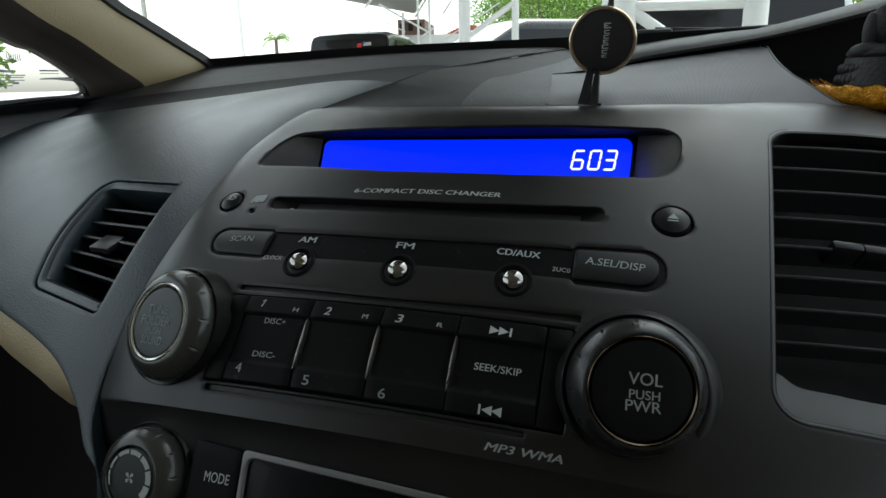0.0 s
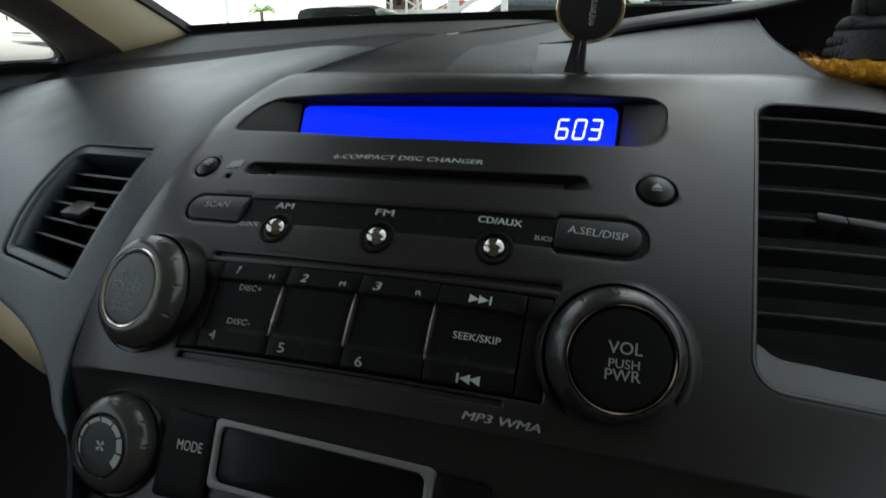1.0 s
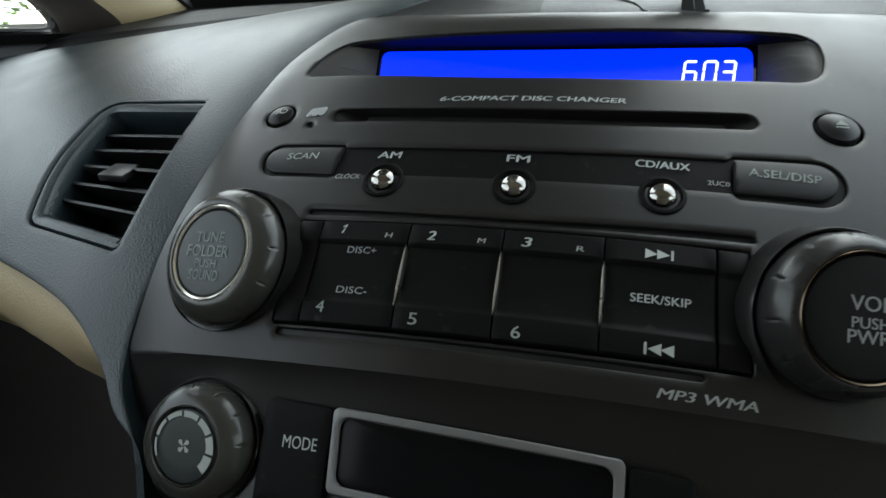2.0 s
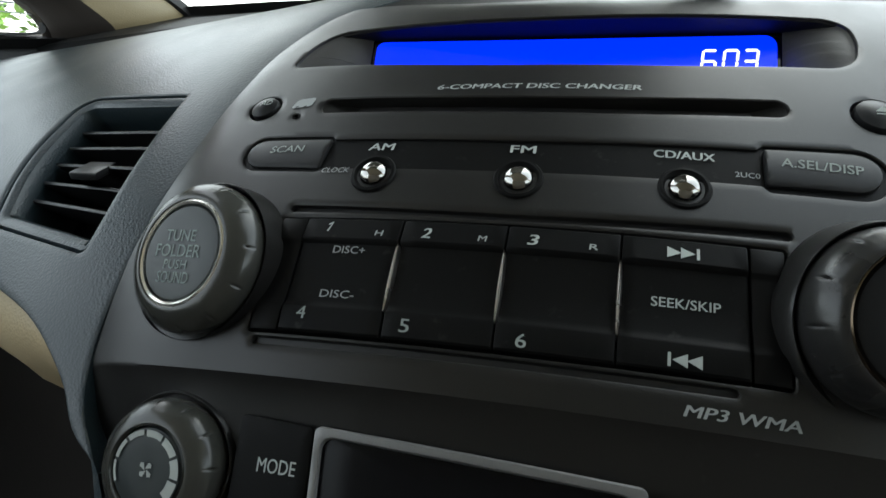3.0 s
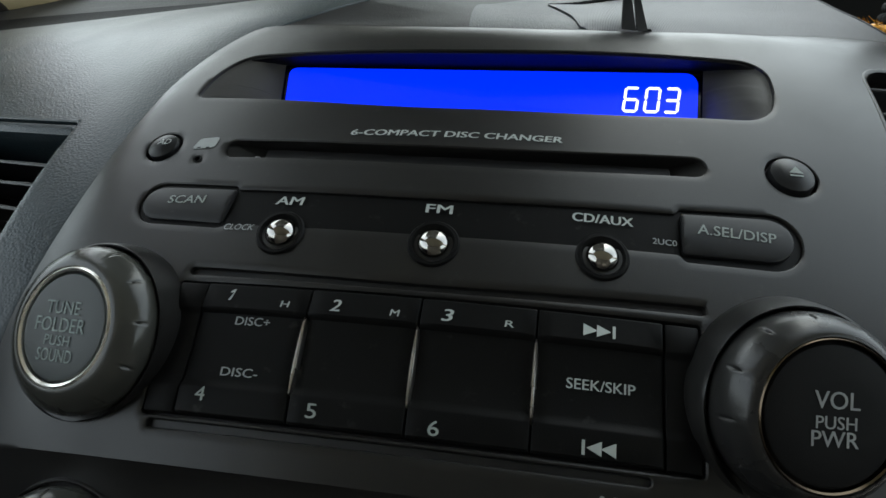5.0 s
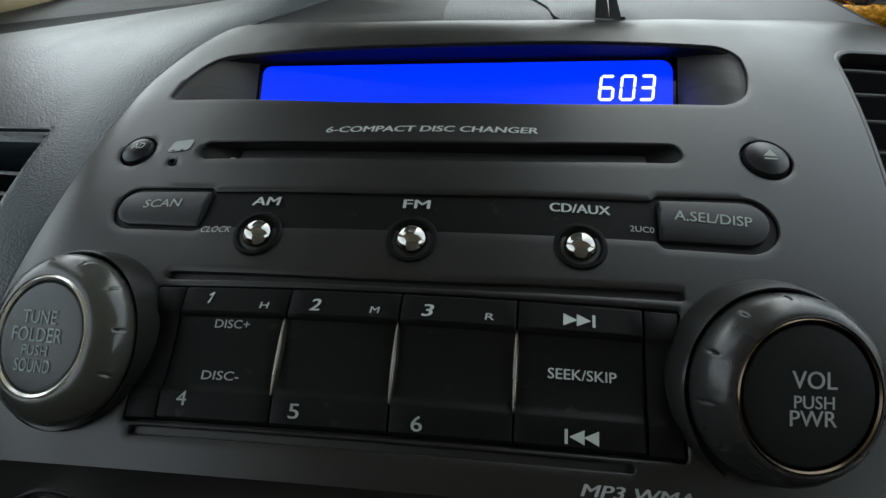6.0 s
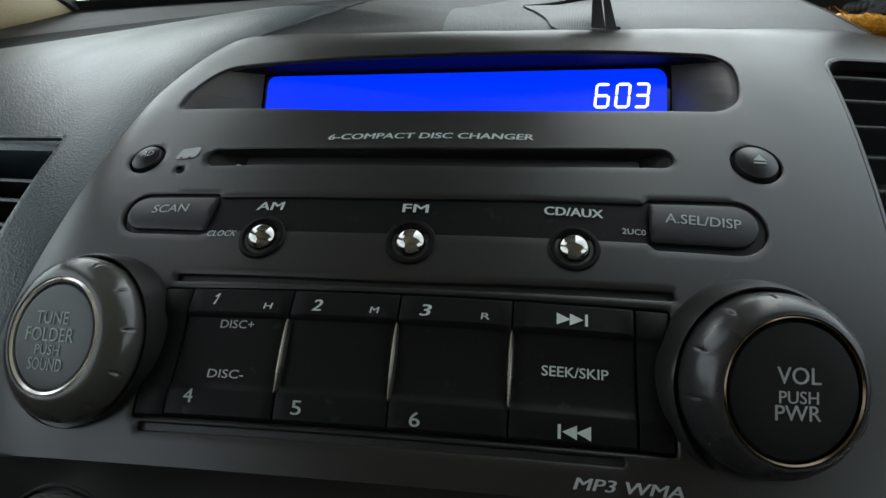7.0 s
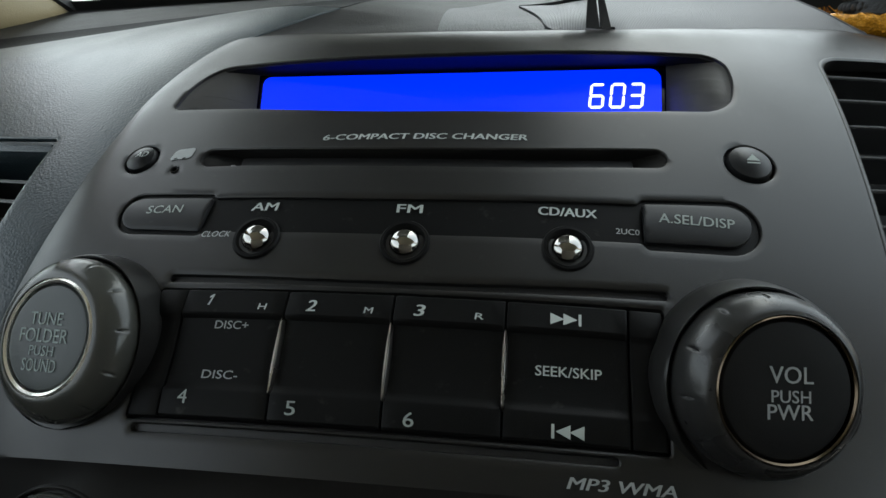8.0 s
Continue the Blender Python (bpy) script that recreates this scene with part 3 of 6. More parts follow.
def plate(depth):
    return lambda u, v, lift: (u, v, fascia_level(u, v) - depth + lift)


lettering("word", "SCAN", -0.0752, -0.0004, 0.0122, 0.0028, on_key(0.0006), M_PRINT_CAP, scan_key, 0.1)
lettering("word", "A.SEL/DISP", 0.0783, 0.0009, 0.0205, 0.0031, on_key(0.0012), M_PRINT_CAP, disp_key, 0.08)
for txt, u, w in (("AM", -0.0430, 0.0082), ("FM", 0.0001, 0.0074), ("CD/AUX", 0.0437, 0.0160)):
    lettering("word", txt, u, {"AM": 0.0003, "FM": 0.0001}.get(txt, 0.0014), w, 0.0028, plate(0.0007), M_PRINT, strip, 0.1 if txt == "AM" else 0.0, 0.0004, weight=0.04)
lettering("word", "CLOCK", -0.0553, -0.0095, 0.0092, 0.0019, face, M_PRINT_DIM, stack, 0.2, 0.0004)
lettering("word", "2UC0", 0.0598, -0.0035, 0.0064, 0.0018, plate(0.0009), M_PRINT_DIM, strip, 0.0, 0.0003)
lettering("word", "6-COMPACT DISC CHANGER", 0.0004, 0.0279, 0.0632, 0.0024, lambda u, v, l: face(u, v + 0.022 * u, l), M_PRINT, stack, 0.12, 0.0003, weight=0.05)
lettering("word", "MP3 WMA", 0.0565, -0.0697, 0.0246, 0.0026, face, M_PRINT_DIM, stack, 0.35, 0.0004, weight=0.04)

# Three chrome push balls, each in a dark dimple.
for u, v in ((-0.0427, -0.0107), (0.0002, -0.0113), (0.0438, -0.0105)):
    m = face_pose(u, v)
    ball = part("ball_button", revolve([(0.0070, 0.0001), (0.0066, 0.0007), (0.0058, 0.0008), (0.0050, -0.0002), (0.0048, -0.0006)], 40, m), M_KEY, stack, "dark ring round a chrome push ball")
    prof = [(0.0044 * math.cos(a), -0.0006 + 0.0036 * math.sin(a)) for a in np.linspace(0, math.pi / 2 * 0.96, 9)] + [(0, 0.0030)]
    part("chrome_ball", revolve(prof, 40, m), M_CHROME, ball, "polished chrome half ball", smooth=60)

# Two round buttons in the upper corners.
recess(BTN_L, 0.0030, M_GAP, "button_well", stack)
recess(BTN_R, 0.0030, M_GAP, "button_well", stack)
ad = part("round_button", raised(circle(-0.0936, 0.0216, 0.0053, 28), skin, 0.0012, -0.003, 0.0014, 0.0012), M_BUTTON, stack, "small round dark button")
eject = part("round_button", raised(circle(0.0965, 0.0250, 0.0066, 32), skin, 0.0016, -0.003, 0.0016, 0.0014), M_BUTTON, stack, "round dark eject button")
lettering("word", "AD", -0.0920, 0.0220, 0.0046, 0.0022, lambda u, v, l: (u, v, skin(u, v) + 0.0022 + l), M_PRINT, ad, 0.2)


def mark(name, polys, where, mat, parent, lift=0.0003):
    bm = bmesh.new()
    for poly in polys:
        bm.faces.new([bm.verts.new(where(u, v, lift)) for u, v in poly])
    return part(name, bm, mat, parent, smooth=0)


mark("eject_mark", [[(0.0948, 0.0241), (0.0988, 0.0244), (0.0969, 0.0268)], [(0.0949, 0.0229), (0.0987, 0.0232), (0.0987, 0.0237), (0.0949, 0.0234)]],
     lambda u, v, l: (u, v, skin(u, v) + 0.0027 + l), M_PRINT_CAP, eject)
mark("disc_mark", [rounded([(-0.0826, 0.0200), (-0.0748, 0.0206), (-0.0742, 0.0252), (-0.0812, 0.0246)], 0.0012, 3)], face, M_PRINT_DIM, stack, 0.0002)
mark("disc_mark_notch", [[(u, 0.0203), (u + 0.0011, 0.0204), (u + 0.0012, 0.0209), (u + 0.0001, 0.0208)] for u in (-0.0808, -0.0777)], face, M_KEY, stack, 0.0003)
part("pin_hole", revolve([(0.0015, 0.0001), (0.0013, 0.0004), (0.0009, 0.0002), (0.0008, -0.002)], 16, face_pose(-0.0787, 0.0158)), M_KEY, stack)

# Preset keys: six stations on three rocker keys, then seek and skip.
preset_bed = recess(PRESET, 0.0030, M_GAP, "preset_bed", stack, 0.002)
recess(GROOVE_T, 0.0018, M_BLACK, "groove_floor", stack, 0.001)
recess(GROOVE_B, 0.0018, M_BLACK, "groove_floor", stack, 0.001)
KEY_PROFILE = [(-0.0272, -0.0030), (-0.0273, 0.0004), (-0.0278, 0.0009), (-0.0340, 0.0015), (-0.0346, 0.0012), (-0.0354, 0.0002), (-0.0364, 0.0000), (-0.0450, -0.0003),
               (-0.0522, -0.0001), (-0.0536, 0.0003), (-0.0543, 0.0010), (-0.0550, 0.0012), (-0.0608, 0.0007), (-0.0613, 0.0002), (-0.0614, -0.0030)]


def key_level(v):
    vs, hs = zip(*KEY_PROFILE[::-1])
    return float(np.interp(v, vs, hs))


def on_preset(u, v, lift):
    return (u, v, skin(u, v) + key_level(v) + lift)


def rocker(u0, u1, rise=1.0):
    us = [u0, u0 + 0.0002, u0 + 0.0006] + list(np.linspace(u0 + 0.004, u1 - 0.004, 5)) + [u1 - 0.0006, u1 - 0.0002, u1]
    rows = []
    for k, u in enumerate(us):
        sink = (0.0006, 0.0002, 0)[min(k, len(us) - 1 - k, 2)]
        rows.append([(u, v, skin(u, v) + (h * rise if h > -0.002 else h) - (sink if h > -0.002 else 0)) for v, h in KEY_PROFILE])
    lo = [(u0, v, skin(u0, v) - 0.004) for v, _ in KEY_PROFILE]
    hi = [(u1, v, skin(u1, v) - 0.004) for v, _ in KEY_PROFILE]
    return loft([lo] + rows + [hi])


k1 = part("preset_key", rocker(-0.0580, -0.02885), M_KEY, stack)
k2 = part("preset_key", rocker(-0.02850, -0.00018), M_KEY, stack)
k3 = part("preset_key", rocker(0.00018, 0.02850), M_KEY, stack)
k4 = part("seek_key", rocker(0.02885, 0.0584), M_KEY, stack)
part("end_trim", rocker(-0.0668, -0.05830, 0.45), M_KEY, stack)
part("end_trim", rocker(0.0588, 0.0670, 0.45), M_KEY, stack)
for key, num, u, small in ((k1, "1", -0.0500, "H"), (k2, "2", -0.0213, "M"), (k3, "3", 0.0070, "R")):
    if num == "1":
        mark("number_one", [[(u - 0.0007, -0.0321), (u - 0.0001, -0.0321), (u + 0.0007, -0.0289), (u + 0.0003, -0.0289), (u - 0.0007, -0.0296), (u - 0.0006, -0.0300), (u + 0.0002, -0.0298)]], on_preset, M_PRINT, key)
    else:
        lettering("word", num, u, -0.0315, 0.0026, 0.0032, on_preset, M_PRINT, key, 0.2, weight=0.035)
    lettering("word", small, u + 0.0151, -0.0322, 0.0023, 0.0017, on_preset, M_PRINT, key, 0.1)
for key, num, u, v in ((k1, "4", -0.0516, -0.0564), (k2, "5", -0.0225, -0.0579), (k3, "6", 0.0068, -0.0587)):
    lettering("word", num, u, v, 0.0028, 0.0034, on_preset, M_PRINT_CAP, key)
lettering("word", "DISC+", -0.0430, -0.0371, 0.0096, 0.0022, on_preset, M_PRINT_DIM, k1)
lettering("word", "DISC-", -0.0433, -0.0503, 0.0100, 0.0022, on_preset, M_PRINT_DIM, k1)
lettering("word", "SEEK/SKIP", 0.0441, -0.0445, 0.0160, 0.0025, on_preset, M_PRINT, k4)


def arrows(u, v, flip, parent):
    s = -1 if flip else 1
    h, L = 0.0016, 0.0034
    polys = [[(u + s * (-0.0040), v - h), (u + s * (-0.0040 + L), v), (u + s * (-0.0040), v + h)],
             [(u + s * (-0.0008), v - h), (u + s * (-0.0008 + L), v), (u + s * (-0.0008), v + h)],
             [(u + s * 0.0029, v - h), (u + s * 0.0036, v - h), (u + s * 0.0036, v + h), (u + s * 0.0029, v + h)]]
    mark("arrow_mark", polys, on_preset, M_PRINT, parent)


arrows(0.0436, -0.0315, False, k4)
arrows(0.0438, -0.0588, True, k4)
for u in (-0.0287, 0.0, 0.0287):
    lens = [(u + 0.00062 * s * math.cos(a) ** 0.8 if math.cos(a) > 0 else u, -0.0450 + 0.0098 * math.sin(a)) for s, a in
            [(1, a) for a in np.linspace(-math.pi / 2, math.pi / 2, 14)[:-1]] + [(-1, a) for a in np.linspace(math.pi / 2, -math.pi / 2, 14)[:-1]]]
    lens = [np.array(p) for p in lens]
    bm = loft([[(*p, skin(*p) - 0.003) for p in lens], [(*p, skin(*p) + 0.0008) for p in lens], [(*(p + (np.array((u, p[1])) - p) * 0.35), skin(*p) + 0.0017) for p in lens],
               [(*(p + (np.array((u, p[1])) - p) * 0.6), skin(*p) + 0.0014) for p in lens], [(u, p[1], skin(*p) + 0.0013) for p in lens]], closed=True)
    part("chrome_sliver", bm, M_SATIN, stack, "slim chrome divider between preset keys")

def knob(parent, name, u, v, axis, ring_at, base_at, collar_at, level=skin, ring=M_SATIN, label="", grip=M_GRIP, cap_mat=M_CAP, thin=0.955):
    """A rotary knob on its own axis: sloping collar, notched grip, bright ring and flat cap.
    ring_at and base_at are (radius, height along the axis); collar_at is (u, v, depth below the face, radius, normal)."""
    z = Vector((*axis, 1)).normalized()
    y = z.cross(Vector((1, 0, 0))).normalized()
    x = y.cross(z)
    m = Matrix.Translation((u, v, level(u, v))) @ Matrix((x, y, z)).transposed().to_4x4()
    rr, hr = ring_at
    rb, hb = base_at
    n_round = 120

    def ring_of(centre, normal, r, wob=None):
        zz = Vector((*normal, 1)).normalized()
        yy = zz.cross(Vector((1, 0, 0))).normalized()
        xx = yy.cross(zz)
        pts = []
        for i in range(n_round):
            a = 2 * math.pi * i / n_round
            f = wob(a) if wob else 1.0
            pts.append(np.array(centre + (xx * math.cos(a) + yy * math.sin(a)) * r * f))
        return pts

    def notch(a):
        """A small step in the collar's outline towards the preset keys."""
        side = math.cos(a) if u < 0 else -math.cos(a)
        return 1.0 - 0.022 * math.exp(-((math.sin(a) - 0.36) / 0.12) ** 2) * (side > 0)

    cu, cv, cd, cr, cn = collar_at
    foot = ring_of(Vector((cu, cv, level(cu, cv) - cd)), cn, cr, notch)
    skirt = [p - np.array((0, 0, 0.012)) for p in foot]
    brow = ring_of(m @ Vector((0, 0, hb - 0.0006)), axis, rb + 0.0012)
    rows = [skirt, foot]
    for f, bulge in ((0.12, 0.0009), (0.35, 0.0016), (0.65, 0.0016), (0.88, 0.0008), (1.0, 0.0)):
        rows.append([p * (1 - f) + q * f + np.array(z) * bulge for p, q in zip(foot, brow)])
    rows.append(ring_of(m @ Vector((0, 0, hb - 0.0010)), axis, rb + 0.0007))
    rows.append(ring_of(m @ Vector((0, 0, hb - 0.0060)), axis, rb + 0.0006))
    boss = part(name, loft(rows, closed=True), M_FASCIA, parent, label, smooth=50)

    def ribs(a, k):
        x = (a / (2 * math.pi) * 12 + 0.30) % 1.0
        if k in (4, 5, 6):
            return 1.0 - (0.045 if k == 5 else 0.020) * math.exp(-((x - 0.5) / 0.024) ** 2)
        if k in (7, 8):
            return 1.0 - 0.006 * (1 - math.exp(-((x - 0.5) / 0.14) ** 4))
        return 1.0

    shape = ((0.97, -0.45), (1.0, 0.0), (1.0, 0.10), (0.99, 0.22), (0.955, 0.36), (0.90, 0.48), (0.83, 0.59), (0.72, 0.70), (0.58, 0.81), (0.40, 0.90), (0.22, 0.96), (0.10, 0.985), (0.03, 0.985), (-0.01, 0.90))
    part("grip", revolve([(rr + (rb - rr) * f, hb + (hr - hb) * g) for f, g in shape], 360, m, ribs), grip, boss, "worn grey knob grip with short slits", smooth=50)
    part("ring", revolve([(rr * 1.006, hr - 0.0014), (rr, hr - 0.0004), (rr * (1 + thin) / 2, hr), (rr * thin, hr - 0.0004), (rr * (thin - 0.007), hr - 0.0016)], 96, m), ring, boss, "thin bright ring")
    cap = part("cap", revolve([(rr * (thin - 0.006), hr - 0.0022), (rr * (thin - 0.02), hr - 0.0012), (rr * (thin - 0.055), hr - 0.0006), (rr * (thin - 0.10), hr - 0.00045), (rr * 0.5, hr - 0.0004), (0, hr - 0.0004)], 64, m), cap_mat, boss, "dark round push cap")
    return boss, cap, m


def on_cap(m, h):
    return lambda x, y, lift: tuple(m @ Vector((x, y - 0.035 * x, h + lift)))


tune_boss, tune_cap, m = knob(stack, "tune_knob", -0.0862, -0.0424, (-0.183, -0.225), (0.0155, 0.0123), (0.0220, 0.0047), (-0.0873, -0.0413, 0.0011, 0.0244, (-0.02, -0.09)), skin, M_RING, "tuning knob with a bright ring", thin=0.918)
top = on_cap(m, 0.0119)
for txt, y, w, hh in (("TUNE", 0.0047, 0.0118, 0.0033), ("FOLDER", 0.0003, 0.0172, 0.0036), ("PUSH", -0.0036, 0.0088, 0.0026), ("SOUND", -0.0073, 0.0122, 0.0032)):
    lettering("word", txt, -0.0009, y, w, hh, top, M_PRINT_TUNE, tune_cap, 0.0, 0.00018)
# The volume knob takes the shaded grip and cap tones.
vol_boss, vol_cap, m = knob(stack, "volume_knob", 0.0866, -0.0423, (0.317, -0.422), (0.0165, 0.0161), (0.0214, 0.0057), (0.0890, -0.0432, 0.0015, 0.0268, (0.26, -0.15)), skin, M_BRONZE, "large volume knob with a thin ring", M_GRIP_SHADE, M_CAP_SHADE)
top = on_cap(m, 0.0157)
for txt, x, y, w, hh in (("VOL", 0.0008, 0.0034, 0.0104, 0.0037), ("PUSH", 0.0007, -0.0013, 0.0093, 0.0027), ("PWR", 0.0005, -0.0047, 0.0108, 0.0033)):
    lettering("word", txt, x, y, w, hh, top, M_PRINT_DIM, vol_cap, 0.0, 0.00015)

# ---- climate controls below the stereo ----
fan_boss, fan_cap, m = knob(stack, "fan_knob", -0.0850, -0.0968, (0.0, -0.35), (0.0114, 0.0112), (0.0176, 0.0030), (-0.0852, -0.0962, 0.0, 0.0205, (-0.10, -0.05)), fascia_level, M_GRIP, "fan speed knob with a dial")
top = on_cap(m, 0.0109)
for k in range(7):
    a0, a1 = math.radians(205 - k * 36), math.radians(205 - k * 36 - 31)
    r0, r1 = 0.0092 - 0.00034 * k, 0.0099
    poly = [(r1 * math.cos(a), r1 * math.sin(a)) for a in np.linspace(a0, a1, 6)] + [(r0 * math.cos(a), r0 * math.sin(a)) for a in np.linspace(a1, a0, 6)]
    mark("scale_bar", [poly], top, M_PRINT, fan_cap)
blades = []
for k in range(4):
    a = math.radians(45 + 90 * k)
    blades.append([(0.0003 * math.cos(a + 1.5), 0.0003 * math.sin(a + 1.5)), (0.0020 * math.cos(a + 0.4), 0.0020 * math.sin(a + 0.4)), (0.0023 * math.cos(a), 0.0023 * math.sin(a)), (0.0018 * math.cos(a - 0.4), 0.0018 * math.sin(a - 0.4))])
mark("fan_mark", blades, top, M_PRINT, fan_cap)
knob(stack, "temperature_knob", 0.0850, -0.1120, (0.2, 0.10), (0.0126, 0.0150), (0.0177, 0.0040), (0.0850, -0.1120, 0.0, 0.0200, (0.2, 0.10)), fascia_level, M_GRIP, "temperature knob")


def key_slope(u, v):
    """The plain slope on which the climate keys stand."""
    f = (v + 0.0835) / (-0.1120 + 0.0835)
    return fascia_level(u, -0.0835) * (1 - f) + fascia_level(u, -0.1120) * f


mode = part("mode_key", raised(rounded([(-0.0640, -0.0828), (-0.0424, -0.0840), (-0.0424, -0.1120), (-0.0640, -0.1120)], 0.0018), key_slope, 0.0022, -0.002, 0.001), M_KEY, stack, "black mode key")
lettering("word", "MODE", -0.0512, -0.0945, 0.0110, 0.0034, lambda u, v, l: (u, v, key_slope(u, v) + 0.0022 + l), M_PRINT, mode)
part("auto_key", raised(rounded([(0.0382, -0.0880), (0.0545, -0.0888), (0.0545, -0.1150), (0.0382, -0.1150)], 0.0018), key_slope, 0.0022, -0.002, 0.001), M_KEY, stack, "black key beside the climate screen")
FR_O = rounded([(-0.0418, -0.0842), (0.0366, -0.0872), (0.0366, -0.1085), (-0.0410, -0.1055)], 0.0014)
FR_I = rounded([(-0.0402, -0.0860), (0.0344, -0.0890), (0.0344, -0.1068), (-0.0394, -0.1038)], 0.003)
frame_bm = sheet(FR_O, [FR_I], lambda u, v: key_slope(u, v) + 0.0024, 0.006, 0.0006, 0.004)
screen_frame = part("screen_frame", frame_bm, M_SILVER, stack, "silver frame round the dark climate screen")
part("climate_screen", raised(offset(FR_I, 0.0006), key_slope, 0.0010, -0.001, 0.0003), M_SMOKED, screen_frame, "unlit glossy climate screen")

# ---- driver-side centre vent ----
vent = thing("air_vent", "tall black slatted air vent in the grey console", "air vent", STACK, "dashboard vents")
inner_v = resample(offset(VENT_R, 0.0008), 0.006)


def vent_in(p, d):
    """Moves a point of the vent's rim inwards; the lower edge slopes far in, as a ledge."""
    f = max(0.0, min(1.0, (-0.018 - p[1]) / 0.024))
    return np.array((p[0] + (0.0022 if p[0] < 0.15 else 0.0) * d, p[1] + 0.0155 * f * d - (0.0012 * d if p[1] > 0.07 else 0)))


rows = []
for d, drop in ((0.0, 0.0050), (0.05, 0.0052), (0.5, 0.0085), (1.0, 0.012), (1.05, 0.014), (1.1, 0.045)):
    rows.append([(*vent_in(p, d), skin(*p) - drop) for p in inner_v])
part("vent_frame", loft(rows, closed=True), M_FASCIA, vent)
rim_rows = []
for d, h in ((0.0014, -0.0006), (0.0010, 0.0), (0.0006, 0.0002), (0.0, 0.0001), (-0.0008, -0.0004), (-0.0010, -0.006)):
    rim_rows.append([(*q, skin(*q) + h) for q in offset(resample(VENT_R, 0.005), d)])
part("vent_rim", loft(rim_rows, closed=True), M_FASCIA, vent, "rounded grey rim", smooth=60)
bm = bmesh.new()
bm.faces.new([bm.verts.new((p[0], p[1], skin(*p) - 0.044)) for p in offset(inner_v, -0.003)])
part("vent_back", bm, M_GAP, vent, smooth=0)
for v0, sl in ((0.0872, 0.25), (0.0712, 0.22), (0.0560, 0.20), (0.0405, 0.17), (0.0258, 0.16), (0.0116, 0.15), (-0.0022, 0.14), (-0.0156, 0.13)):
    us = np.linspace(0.1300, 0.262, 16)
    lo = [(u, v0 + sl * (u - 0.134), skin(u, v0 + sl * (u - 0.134)) - 0.0085) for u in us]
    prof = ((0.0, -0.0004), (0.0003, 0.0005), (0.0009, 0.0006), (0.0013, 0.0), (0.0040, -0.018), (0.0026, -0.019), (0.0, -0.0004))
    part("slat", loft([[(x, y + a, z + b) for x, y, z in lo] for a, b in prof]), M_SLAT, vent, smooth=60)
m = face_pose(0.168, 0.0335, -0.0085) @ pose(0, 0, 0, 0, 0, 9.6)
bm = box(bmesh.new(), -0.013, -0.001, -0.0020, 0.0020, -0.008, 0.0030, 0.0012, m)
box(bm, -0.0006, 0.016, -0.0018, 0.0022, -0.008, 0.0024, 0.0010, m)
part("vent_tab", bm, M_BUTTON, vent, "dark grey slider tab")


# ---- passenger-side dashboard ----
dash = thing("dashboard", "dark grained vinyl car dashboard reaching to the windscreen", "dashboard")
C2 = smooth_line([(-0.445, 0.1668), (-0.4125, 0.169), (-0.345, 0.1725), (-0.2752, 0.1676), (-0.2085, 0.1587), (-0.1373, 0.1500), (-0.0884, 0.1371), (-0.0572, 0.1304)], 6)
LOWER = smooth_line([(-0.445, 0.014), (-0.40, 0.005), (-0.262, -0.022), (-0.212, -0.038), (-0.176, -0.050), (-0.151, -0.0615), (-0.1310, -0.078), (-0.1205, -0.092), (-0.1030, -0.1080), (-0.0915, -0.150)], 5)
seam = smooth_line([(-0.0572, 0.1304), (-0.0656, 0.1207), (-0.0746, 0.1105), (-0.0838, 0.1018)] + EDGE_L, 5)[1:]
left_outline = [tuple(p) for p in C2] + [tuple(p - np.array((0.0002, 0.0))) for p in seam] + [tuple(p) for p in LOWER[::-1]]
VENT_L = rounded([(-0.2025, 0.0475), (-0.1388, 0.0376), (-0.1422, -0.0385), (-0.1985, -0.0252), (-0.2065, 0.0055)], [0.012, 0.0015, 0.003, 0.006, 0.03], 6)


part("vinyl_skin", sheet(left_outline, [VENT_L], leather_level, 0.0045, 0.0008, 0.010), M_LEATHER, dash, "grained dark vinyl dashboard skin", m=STACK)

vent2 = thing("air_vent", "dark slatted air vent with a slider in the dashboard", "air vent", STACK, "dashboard vents")
rows = []
for d, drop in ((0.0004, 0.0060), (-0.0006, 0.0016), (-0.0014, 0.0006), (-0.0032, 0.0006), (-0.0056, 0.0018), (-0.0070, 0.0044), (-0.0078, 0.0120), (-0.0082, 0.0300)):
    ring = []
    for p, q in zip(VENT_L, offset(VENT_L, d)):
        slim = 0.12 + 0.88 * max(0.0, min(1.0, (-0.1392 - p[0]) / 0.012))
        q = p + (q - p) * np.array((slim if d < 0 else 1.0, 1.0))
        ring.append((*q, leather_level(*q) - drop))
    rows.append(ring)
part("vent_frame", loft(rows, closed=True), M_LEATHER, vent2, "dark moulded frame")
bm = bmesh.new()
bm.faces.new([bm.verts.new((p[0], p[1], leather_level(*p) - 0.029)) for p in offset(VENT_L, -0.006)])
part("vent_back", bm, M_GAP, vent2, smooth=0)
